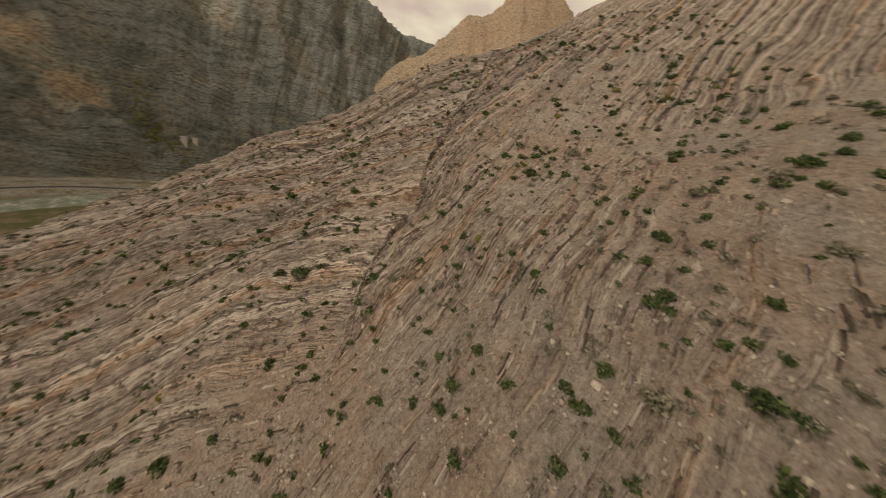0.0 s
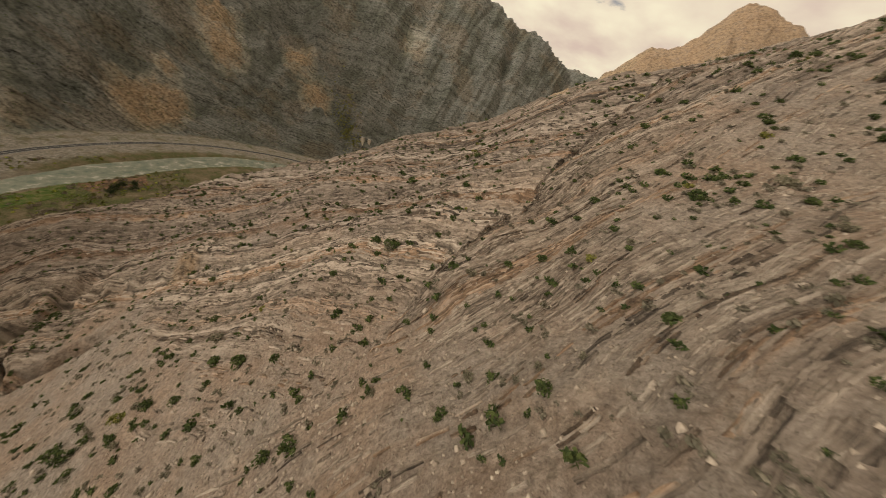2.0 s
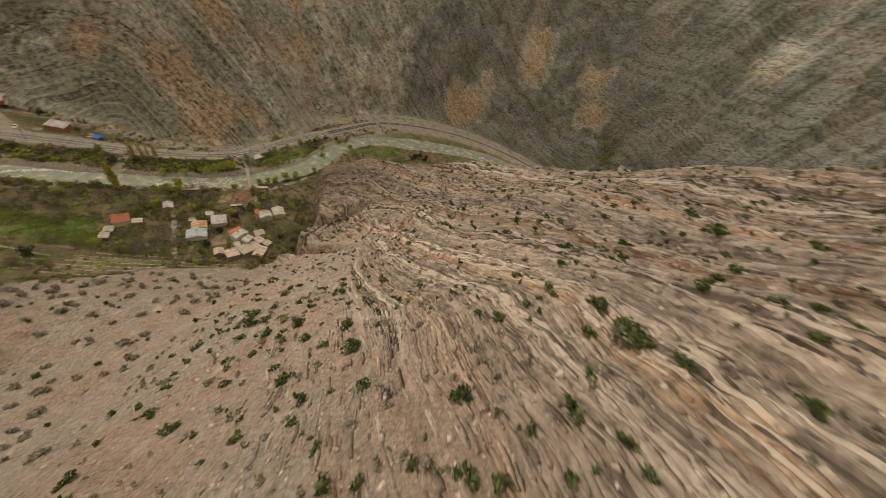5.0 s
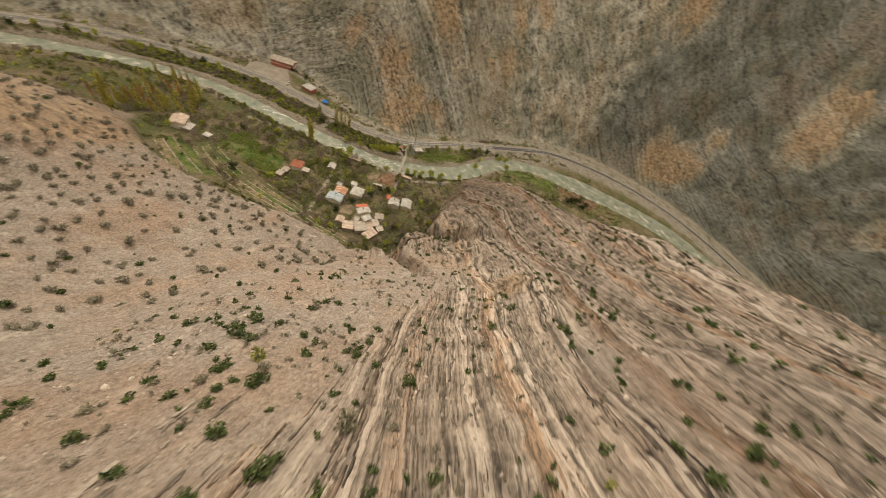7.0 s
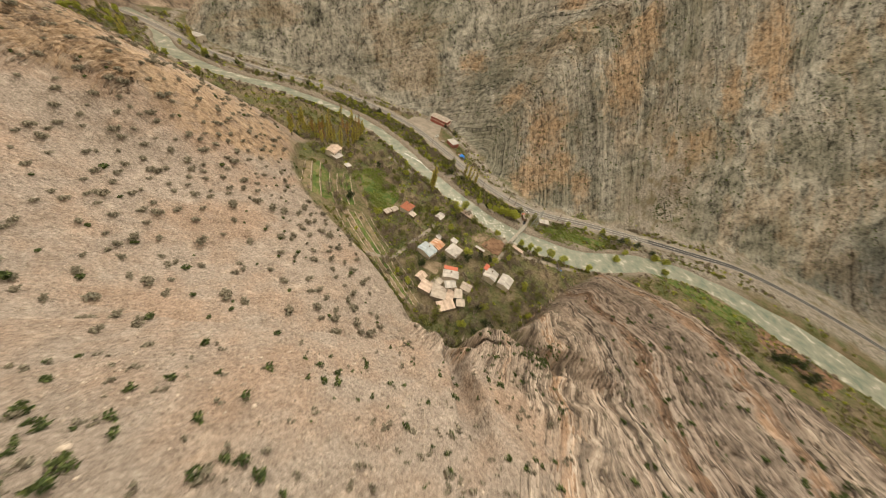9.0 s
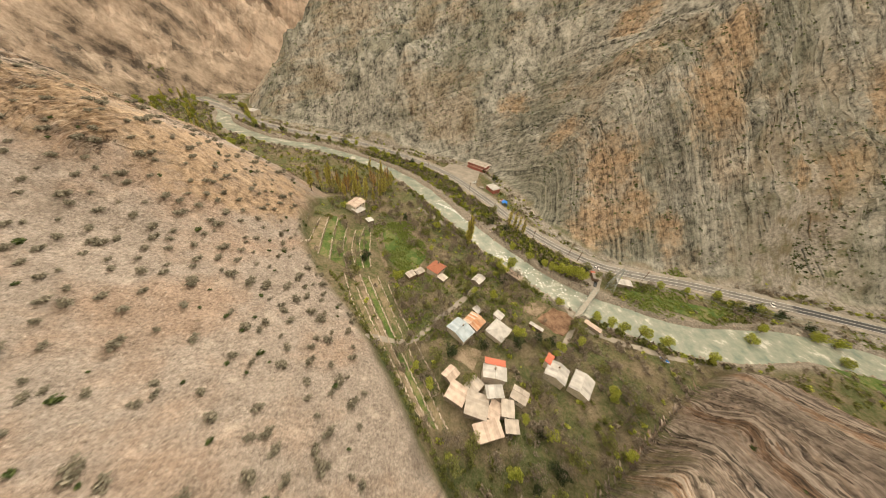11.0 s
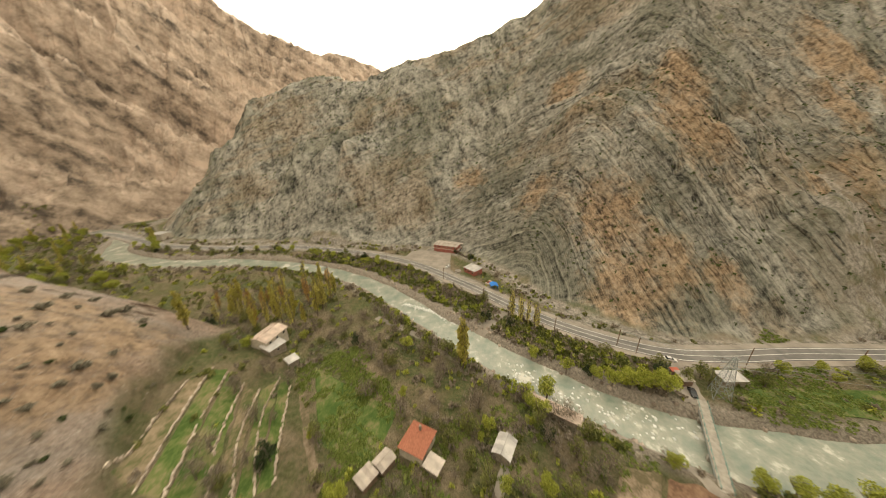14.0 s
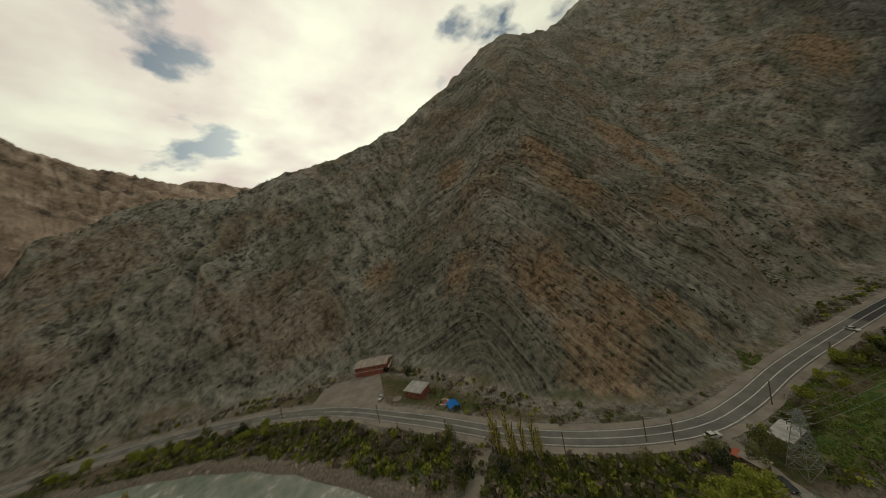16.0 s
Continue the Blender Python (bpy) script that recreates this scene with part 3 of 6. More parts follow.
    rock = mix(math_node("MULTIPLY", tuft, 0.30), rock, (0.13, 0.12, 0.08))
    # valley floor: grass, dry grass, earth; gravel near the water
    grass = ramp(noise_tex(0.06, 6, 0.65), (0.40, (0.07, 0.11, 0.028)), (0.48, (0.115, 0.125, 0.05)), (0.55, (0.19, 0.16, 0.10)), (0.68, (0.31, 0.25, 0.18)))
    grass = mix(0.4, grass, ramp(noise_tex(0.8, 5, 0.7), (0.35, (0.06, 0.07, 0.03)), (0.65, (0.32, 0.25, 0.165))))
    gravel = ramp(noise_tex(1.2, 4, 0.8), (0.35, (0.18, 0.16, 0.13)), (0.65, (0.42, 0.37, 0.31)))
    shore = ramp(math_node("DIVIDE", attr["water_edge"].outputs["Fac"], 20.0), (0.60, (1, 1, 1)), (0.82, (0, 0, 0)))
    floor = mix(shore, grass, gravel)
    grit_col = ramp(noise_tex(0.5, 8, 0.75), (0.40, (0.19, 0.175, 0.15)), (0.60, (0.43, 0.395, 0.345)))
    grit_fac = math_node("MULTIPLY", attr["grit"].outputs["Fac"], ramp(noise_tex(0.09, 5, 0.6), (0.36, (0.15, 0.15, 0.15)), (0.5, (1, 1, 1))))
    floor = mix(grit_fac, floor, grit_col)
    col = mix(attr["bare"].outputs["Fac"], floor, rock)
    L(col, bsdf.inputs["Base Color"])
    bsdf.inputs["Roughness"].default_value = 0.92
    bsdf.inputs["Specular IOR Level"].default_value = 0.2
    bump, bump2 = N("ShaderNodeBump"), N("ShaderNodeBump")
    bump.inputs["Distance"].default_value, bump.inputs["Strength"].default_value = 2.4, 1.0
    bump2.inputs["Distance"].default_value, bump2.inputs["Strength"].default_value = 0.55, 1.0
    L(mix(attr["west"].outputs["Fac"], mix(attr["beds"].outputs["Fac"], noise_tex(0.3, 8, 0.68), be), bw), bump.inputs["Height"])
    L(noise_tex(0.9, 8, 0.7), bump2.inputs["Height"])
    L(bump.outputs[0], bump2.inputs["Normal"])
    L(bump2.outputs[0], bsdf.inputs["Normal"])
    return m


ground_mesh, (GX, GY, GZ, GU, GBEDS, GRIV, GRUST) = build_ground()
GROUND = ground_material()
ground_mesh.materials.append(GROUND)
ground = tagged(new("ground", ground_mesh), "dry folded limestone slopes above a green river valley", "ground", kind="structure")


def on_ground(x, y):
    """Height of the built ground at a place."""
    i = int(np.clip(np.searchsorted(GX, x) - 1, 0, len(GX) - 2))
    j = int(np.clip(np.searchsorted(GY, y) - 1, 0, len(GY) - 2))
    fx, fy = (x - GX[i]) / (GX[i + 1] - GX[i]), (y - GY[j]) / (GY[j + 1] - GY[j])
    a = GZ[j, i] * (1 - fx) + GZ[j, i + 1] * fx
    b = GZ[j + 1, i] * (1 - fx) + GZ[j + 1, i + 1] * fx
    return a * (1 - fy) + b * fy


def simple_material(name, color, rough=0.8, spots=0.15, scale=3.0, metal=0.0, bump=0.15, second=None):
    """Paint, metal or plaster with blotches and fine relief."""
    m = bpy.data.materials.new(name)
    m.use_nodes = True
    nt = m.node_tree
    N, L = nt.nodes.new, nt.links.new
    b = nt.nodes["Principled BSDF"]
    co, n, n2, r, bp = N("ShaderNodeTexCoord"), N("ShaderNodeTexNoise"), N("ShaderNodeTexNoise"), N("ShaderNodeValToRGB"), N("ShaderNodeBump")
    n.inputs["Scale"].default_value, n.inputs["Detail"].default_value, n.inputs["Roughness"].default_value = scale, 6.0, 0.65
    n2.inputs["Scale"].default_value, n2.inputs["Detail"].default_value = scale * 7, 4.0
    L(co.outputs["Object"], n.inputs["Vector"]), L(co.outputs["Object"], n2.inputs["Vector"])
    lo = second or tuple(c * (1 - 2.2 * spots) for c in color)
    r.color_ramp.elements[0].position, r.color_ramp.elements[0].color = 0.34, (*lo, 1)
    r.color_ramp.elements[1].position, r.color_ramp.elements[1].color = 0.60, (*color, 1)
    L(n.outputs["Fac"], r.inputs[0]), L(r.outputs["Color"], b.inputs["Base Color"])
    b.inputs["Roughness"].default_value, b.inputs["Metallic"].default_value = rough, metal
    bp.inputs["Strength"].default_value, bp.inputs["Distance"].default_value = bump, 0.1
    L(n2.outputs["Fac"], bp.inputs["Height"]), L(bp.outputs[0], b.inputs["Normal"])
    return m


def part(name, bm, material, parent=None, label=""):
    """Links a bmesh as one mesh object, under a thing where one is given."""
    me = bpy.data.meshes.new(name)
    bm.to_mesh(me)
    bm.free()
    me.materials.append(material)
    ob = new(name, me)
    if parent is not None:
        ob.parent = parent
    if label:
        tagged(ob, label)
    return ob


def ribbon(line, left, right, lift, z_of, closed_sides=0.0):
    """A strip that follows a line on the plan between two offsets."""
    bm = bmesh.new()
    p = np.array(line)
    tan = np.gradient(p, axis=0)
    tan /= np.linalg.norm(tan, axis=1)[:, None]
    nor = np.c_[-tan[:, 1], tan[:, 0]]
    rows = []
    for k, (q, n) in enumerate(zip(p, nor)):
        a, b = q + n * left, q + n * right
        z = z_of(q[0], q[1]) + lift
        row = [bm.verts.new((a[0], a[1], z)), bm.verts.new((b[0], b[1], z))]
        if closed_sides:
            row = [bm.verts.new((a[0], a[1], z - closed_sides))] + row + [bm.verts.new((b[0], b[1], z - closed_sides))]
        rows.append(row)
    for r, s in zip(rows, rows[1:]):
        for k in range(len(r) - 1):
            bm.faces.new((r[k], r[k + 1], s[k + 1], s[k]))
    bmesh.ops.recalc_face_normals(bm, faces=bm.faces)
    return bm


def asphalt_material():
    return simple_material("asphalt", (0.205, 0.195, 0.18), 0.85, 0.18, 0.12, second=(0.12, 0.116, 0.11))


def water_material():
    m = bpy.data.materials.new("river_water")
    m.use_nodes = True
    nt = m.node_tree
    N, L = nt.nodes.new, nt.links.new
    b = nt.nodes["Principled BSDF"]
    geo, n, n2, r, bp = N("ShaderNodeNewGeometry"), N("ShaderNodeTexNoise"), N("ShaderNodeTexNoise"), N("ShaderNodeValToRGB"), N("ShaderNodeBump")
    n.inputs["Scale"].default_value, n.inputs["Detail"].default_value, n.inputs["Roughness"].default_value = 0.12, 8.0, 0.72
    n2.inputs["Scale"].default_value, n2.inputs["Detail"].default_value = 0.8, 6.0
    L(geo.outputs["Position"], n.inputs["Vector"]), L(geo.outputs["Position"], n2.inputs["Vector"])
    els = r.color_ramp.elements
    els[0].position, els[0].color = 0.35, (0.17, 0.215, 0.178, 1)
    els[1].position, els[1].color = 0.56, (0.31, 0.325, 0.27, 1)
    e = els.new(0.63)
    e.color = (0.56, 0.55, 0.49, 1)
    L(n.outputs["Fac"], r.inputs[0]), L(r.outputs["Color"], b.inputs["Base Color"])
    b.inputs["Roughness"].default_value = 0.16
    bp.inputs["Strength"].default_value, bp.inputs["Distance"].default_value = 0.6, 0.35
    L(n2.outputs["Fac"], bp.inputs["Height"]), L(bp.outputs[0], b.inputs["Normal"])
    return m


def water_level(x, y):
    return -1.6 + 0.012 * max(-y - 150, 0)


river = tagged(part("river", ribbon(RIVER_R, 21, -21, 0.0, water_level), water_material()), "milky green mountain river with white riffles", "river", kind="structure")
ASPHALT = asphalt_material()
road = tagged(part("road", ribbon(ROAD_R, 3.6, -3.6, 0.22, lambda x, y: 1.2, 0.4), ASPHALT), "grey two-lane valley road with white lines", "road", kind="structure")

# ---- what lies and grows on the slopes ----
RNG = np.random.default_rng(7)


def ground_at(xs, ys, field=None):
    """Heights (or another field) of the built ground at many places."""
    field = GZ if field is None else field
    i = np.clip(np.searchsorted(GX, xs) - 1, 0, len(GX) - 2)
    j = np.clip(np.searchsorted(GY, ys) - 1, 0, len(GY) - 2)
    fx, fy = (xs - GX[i]) / (GX[i + 1] - GX[i]), (ys - GY[j]) / (GY[j + 1] - GY[j])
    return (field[j, i] * (1 - fx) + field[j, i + 1] * fx) * (1 - fy) + (field[j + 1, i] * (1 - fx) + field[j + 1, i + 1] * fx) * fy


def mesh_from(name, verts, faces, material, smooth_shade=False):
    me = bpy.data.meshes.new(name)
    verts, faces = np.asarray(verts, np.float32), np.asarray(faces, np.int32)
    n = faces.shape[1]
    me.vertices.add(len(verts))
    me.vertices.foreach_set("co", verts.ravel())
    me.loops.add(faces.size)
    me.loops.foreach_set("vertex_index", faces.ravel())
    me.polygons.add(len(faces))
    me.polygons.foreach_set("loop_start", (np.arange(len(faces)) * n).astype(np.int32))
    me.polygons.foreach_set("loop_total", np.full(len(faces), n, np.int32))
    if smooth_shade:
        me.polygons.foreach_set("use_smooth", np.ones(len(faces), bool))
    me.update(calc_edges=True)
    me.materials.append(material)
    return me


def island_material(name, dark, light, rough=0.9, third=None, speck=6.0, leafy=0.0):
    """A material whose pieces differ one from the next, with fine blotches."""
    m = bpy.data.materials.new(name)
    m.use_nodes = True
    nt = m.node_tree
    N, L = nt.nodes.new, nt.links.new
    b = nt.nodes["Principled BSDF"]
    g, oi, r, n, mx, ad = N("ShaderNodeNewGeometry"), N("ShaderNodeObjectInfo"), N("ShaderNodeValToRGB"), N("ShaderNodeTexNoise"), N("ShaderNodeMix"), N("ShaderNodeMath")
    els = r.color_ramp.elements
    els[0].color, els[1].color = (*dark, 1), (*light, 1)
    els[0].position, els[1].position = 0.05, 0.95
    if third:
        els.new(0.7).color = (*third, 1)
    ad.operation = "PINGPONG"
    s = N("ShaderNodeMath")
    s.operation = "ADD"
    L(g.outputs["Random Per Island"], s.inputs[0]), L(oi.outputs["Random"], s.inputs[1])
    L(s.outputs[0], ad.inputs[0])
    ad.inputs[1].default_value = 1.0
    L(ad.outputs[0], r.inputs[0])
    n.inputs["Scale"].default_value, n.inputs["Detail"].default_value = speck, 5.0
    L(g.outputs["Position"], n.inputs["Vector"])
    mx.data_type, mx.blend_type, mx.inputs["Factor"].default_value = "RGBA", "OVERLAY", 0.55
    L(r.outputs["Color"], mx.inputs[6]), L(n.outputs["Fac"], mx.inputs[7])
    L(mx.outputs[2], b.inputs["Base Color"])
    b.inputs["Roughness"].default_value = rough
    b.inputs["Specular IOR Level"].default_value = 0.2
    if leafy:
        # light that passes through thin leaves
        t, ms = N("ShaderNodeBsdfTranslucent"), N("ShaderNodeMixShader")
        ms.inputs[0].default_value = leafy
        L(mx.outputs[2], t.inputs["Color"])
        L(b.outputs[0], ms.inputs[1]), L(t.outputs[0], ms.inputs[2])
        L(ms.outputs[0], nt.nodes["Material Output"].inputs["Surface"])
    return m


def ledges(name, n, box, thick, length, keep, strata, west, material, label):
    """Broken beds that stand out of a slope: bent slabs that run along the strata."""
    x0, x1, y0, y1 = box
    xs, ys = RNG.uniform(x0, x1, n * 4), RNG.uniform(y0, y1, n * 4)
    ok = keep(xs, ys)
    px, py = xs[ok][:n], ys[ok][:n]
    n, seg, e = len(px), 5, 0.8
    run = RNG.uniform(*length, n) / seg
    hgt, dep = RNG.uniform(*thick, n), RNG.uniform(0.7, 1.6, n) * thick[1]
    rings = []
    for k in range(seg + 1):
        z = ground_at(px, py)
        gx = strata(px + e, py, ground_at(px + e, py)) - strata(px - e, py, ground_at(px - e, py))
        gy = strata(px, py + e, ground_at(px, py + e)) - strata(px, py - e, ground_at(px, py - e))
        g = np.hypot(gx, gy) + 1e-6
        gx, gy = gx / g, gy / g
        t = hgt * (0.35 + 0.65 * math.sin(math.pi * (k + 0.6) / (seg + 1.2))) * RNG.uniform(0.75, 1.25, n)
        w = dep * RNG.uniform(0.25, 0.5, n)
        lean = RNG.uniform(-0.2, 0.35, n) * t
        low, t2 = z - 0.5, z + t * RNG.uniform(0.5, 1.0, n)
        rings.append(np.stack([np.stack([px - gx * w, py - gy * w, low], -1), np.stack([px - gx * (w - lean), py - gy * (w - lean), z + t], -1),
                               np.stack([px + gx * (w + lean), py + gy * (w + lean), t2], -1), np.stack([px + gx * w, py + gy * w, low], -1)], 1))
        px, py = px - gy * run, py + gx * run
    verts = np.stack(rings, 1).reshape(-1, 3)
    one = [(4 * (k - 1) + i, 4 * k + i, 4 * k + i + 1, 4 * (k - 1) + i + 1) for k in range(1, seg + 1) for i in range(3)]
    one += [(0, 1, 2, 3), (4 * seg + 3, 4 * seg + 2, 4 * seg + 1, 4 * seg)]
    faces = (np.array(one)[None] + (np.arange(n) * 4 * (seg + 1))[:, None, None]).reshape(-1, 4)
    me = mesh_from(name, verts, faces, material)
    fields = {"strata": ground_at(verts[:, 0], verts[:, 1], GU) + 1.5 * np.repeat(RNG.uniform(-1, 1, n), 4 * (seg + 1)), "bare": np.ones(len(verts)), "beds": np.ones(len(verts)), "west": np.full(len(verts), west), "water_edge": np.full(len(verts), 99.0), "rust": ground_at(verts[:, 0], verts[:, 1], GRUST)}
    for key, val in fields.items():
        me.attributes.new(key, "FLOAT", "POINT").data.foreach_set("value", np.asarray(val, np.float32))
    return tagged(new(name, me), label, "rock", kind="stuff")


def east_open(x, y):
    return ground_at(x, y, GBEDS) > RNG.uniform(0.15, 0.9, len(x))


def in_box_west(x, y):
    d, _ = to_line(x, y, WEST_R)
    return (d > 14) & (d < 230) & (ground_at(x, y, GBEDS) > RNG.uniform(0.25, 1.0, len(x)))


ledges("outcrop_beds", 17000, (10, 335, 66, 250), (0.12, 0.48), (1.2, 6.5), east_open, strata_east, 0.0, GROUND, "thin pale limestone beds that stick out of the slope")
ledges("shoulder_beds", 5500, (205, 305, 92, 215), (0.12, 0.5), (0.8, 3.6), lambda x, y: ground_at(x, y, GBEDS) > RNG.uniform(0.03, 0.42, len(x)), strata_east, 0.0, GROUND, "short broken limestone ledges high on the shoulder")
ledges("spur_beds", 2400, (148, 260, -135, -38), (0.2, 0.8), (2.5, 9.0), east_open, strata_east, 0.0, GROUND, "broken orange-brown beds on the scree spur")
ledges("cliff_beds", 6000, (-330, 200, -370, 300), (0.3, 1.1), (4.0, 16.0), in_box_west, strata_west, 1.0, GROUND, "grey folded limestone beds across the cliff")


def joined(name, proto_v, proto_f, place, turn, size, material, label, category, tall=None):
    """Many copies of a small form in one mesh."""
    n, k = len(place), len(proto_v)
    c, s = np.cos(turn), np.sin(turn)
    v = proto_v[None] * size[:, None, None]
    if tall is not None:
        v[:, :, 2] *= tall[:, None]
    out = np.stack([v[:, :, 0] * c[:, None] - v[:, :, 1] * s[:, None], v[:, :, 0] * s[:, None] + v[:, :, 1] * c[:, None], v[:, :, 2]], -1) + place[:, None, :]
    f = (proto_f[None] + (np.arange(n) * k)[:, None, None]).reshape(-1, proto_f.shape[1])
    return tagged(new(name, mesh_from(name, out.reshape(-1, 3), f, material)), label, category, kind="stuff")


def rock_form(seed):
    r = np.random.default_rng(seed)
    v = np.array([(x, y, z) for z in (-0.3, 0.45) for x, y in ((-0.5, -0.35), (0.5, -0.4), (0.55, 0.4), (-0.45, 0.45))]) * (1, 1, 1)
    v = v + r.uniform(-0.16, 0.16, v.shape)
    f = np.array([(4, 5, 6, 7), (0, 1, 5, 4), (1, 2, 6, 5), (2, 3, 7, 6), (3, 0, 4, 7)])
    return v, f


def leaf_cloud(seed, blobs, leaves, leaf, flat=1.0):
    """Leaves in clumps: blobs are (x, y, z, radius)."""
    r = np.random.default_rng(seed)
    blobs = np.array(blobs, float)
    w = blobs[:, 3] ** 2
    pick = r.choice(len(blobs), leaves, p=w / w.sum())
    d = r.normal(size=(leaves, 3))
    d /= np.linalg.norm(d, axis=1)[:, None]
    p = blobs[pick, :3] + d * (blobs[pick, 3] * r.uniform(0.35, 1.08, leaves) ** 0.6)[:, None] * (1, 1, flat)
    a = r.normal(size=(leaves, 3)) + d * 0.3
    a /= np.linalg.norm(a, axis=1)[:, None]
    b = np.cross(a, r.normal(size=(leaves, 3)))
    b /= np.linalg.norm(b, axis=1)[:, None] + 1e-9
    s = (leaf * r.uniform(0.6, 1.4, leaves))[:, None]
    v = np.stack([p - a * s, p + b * s * 0.55, p + a * s, p - b * s * 0.55], 1).reshape(-1, 3)
    f = np.arange(leaves * 4).reshape(-1, 4)
    return v, f


def shrub_blobs(seed):
    r = np.random.default_rng(seed)
    out = [(0, 0, 0.32, 0.40)]
    for _ in range(5):
        a = r.uniform(0, 6.283)
        q = r.uniform(0.2, 0.5)
        out.append((math.cos(a) * q, math.sin(a) * q, r.uniform(0.15, 0.5), r.uniform(0.18, 0.32)))
    return out


SHRUB_GREEN = island_material("shrub_leaves_green", (0.032, 0.05, 0.018), (0.13, 0.16, 0.055), third=(0.075, 0.10, 0.036), leafy=0.25)
SHRUB_GREY = island_material("shrub_twigs_grey", (0.11, 0.10, 0.075), (0.32, 0.29, 0.215), third=(0.20, 0.19, 0.13), leafy=0.3)
SHRUB_DUN = island_material("shrub_twigs_dun", (0.13, 0.12, 0.09), (0.32, 0.29, 0.225), third=(0.22, 0.205, 0.155), leafy=0.4)
SHRUB_LIME = island_material("shrub_leaves_yellow", (0.10, 0.11, 0.025), (0.27, 0.27, 0.07), third=(0.18, 0.18, 0.045))
STONES = island_material("loose_limestone", (0.20, 0.163, 0.13), (0.44, 0.375, 0.31), third=(0.33, 0.277, 0.225), speck=3.0)
TWIG = simple_material("twig_bark", (0.13, 0.10, 0.07), 0.9)


def stem_mesh(name, r0, h, seed, branches=4):
    """Short woody stems under a shrub."""
    r = np.random.default_rng(seed)
    v, f = [], []
    for k in range(branches):
        a, q = r.uniform(0, 6.283), r.uniform(0.15, 0.4)
        tip = (math.cos(a) * q, math.sin(a) * q, h)
        b = len(v)
        for i in range(3):
            t = i * 2.094
            v.append((math.cos(t) * r0, math.sin(t) * r0, -0.15))
        v.append(tip)
        f += [(b, b + 1, b + 3, b + 3), (b + 1, b + 2, b + 3, b + 3), (b + 2, b, b + 3, b + 3)]
    return mesh_from(name, v, np.array(f)[:, :3], TWIG)


def shrub_kind(material, seed, leaves, label, leaf=0.10):
    v, f = leaf_cloud(seed, shrub_blobs(seed), leaves, leaf, 0.8)
    root = tagged(new("shrub", stem_mesh("shrub_stems", 0.035, 0.45, seed)), label, "shrub", "shrubs on the slope")
    crown = new("foliage", mesh_from("foliage", v, f, material))
    crown.parent = root
    return root


PROTOS = [shrub_kind(SHRUB_GREEN, 1, 260, "round dark green juniper-like shrub on the dry slope"), shrub_kind(SHRUB_GREEN, 2, 260, "dense dark green shrub among pale rocks"),
          shrub_kind(SHRUB_GREY, 3, 220, "leafless grey-brown thorn shrub on scree"), shrub_kind(SHRUB_LIME, 4, 240, "yellow-green budding shrub on the slope")]
# the larger shrubs that stand out, on the plan: x, y, width, kind
BUSHES = [(306, 226, 2.2, 0), (275, 169, 1.7, 0), (237, 155, 1.5, 0), (262, 110, 1.5, 1), (270, 114, 2.0, 0), (204, 94, 1.8, 0), (191, 82, 2.4, 1), (162, 129, 2.3, 1), (134, 109, 1.6, 0),
          (238, 121, 1.3, 0), (229, 104, 1.6, 1), (251, 112, 1.2, 2), (200, 97, 3.2, 0), (197, 93, 3.0, 3), (207, 101, 2.6, 0), (202, 90, 2.2, 1), (145, 146, 1.6, 3), (128, 112, 1.5, 0),
          (141, 131, 1.9, 0), (116, 146, 2.6, 2), (150, 122, 1.8, 2), (288, 110, 2.8, 1), (281, 104, 2.0, 1), (284, 100, 2.6, 2), (277, 98, 2.0, 0), (292, 120, 2.4, 1), (300, 128, 2.2, 2), (270, 142, 2.0, 3)]


def east_inside(x, y):
    d, _ = to_line(x, y, EAST_R)
    return -d


def slope_spots(n, box, seed, margin=3.0):
    r = np.random.default_rng(seed)
    x, y = r.uniform(box[0], box[1], n), r.uniform(box[2], box[3], n)
    ok = east_inside(x, y) > margin
    return x[ok], y[ok]


def plant_shrubs():
    r = np.random.default_rng(99)
    made = []
    for x, y, w, k in BUSHES:
        made.append((x, y, w, k))
    x, y = slope_spots(560, (185, 340, 80, 240), 12)
    for a, b in list(zip(x, y))[:268]:
        made.append((a, b, float(r.choice([1.3, 1.7, 2.1, 2.6, 3.3], p=[0.25, 0.3, 0.25, 0.14, 0.06])), int(r.choice([0, 1, 2, 3], p=[0.4, 0.33, 0.23, 0.04]))))
    for x, y, w, k in made:
        m = Matrix.Translation((x, y, on_ground(x, y) - 0.05)) @ Matrix.Rotation(r.uniform(0, 6.28), 4, "Z") @ Matrix.Scale(w * r.uniform(0.85, 1.15), 4)
        copy_thing(PROTOS[k], m).scale = m.to_scale()
    for p in PROTOS:
        p.matrix_world = Matrix.Translation((200 + 3 * PROTOS.index(p), 60, on_ground(200 + 3 * PROTOS.index(p), 60)))


plant_shrubs()


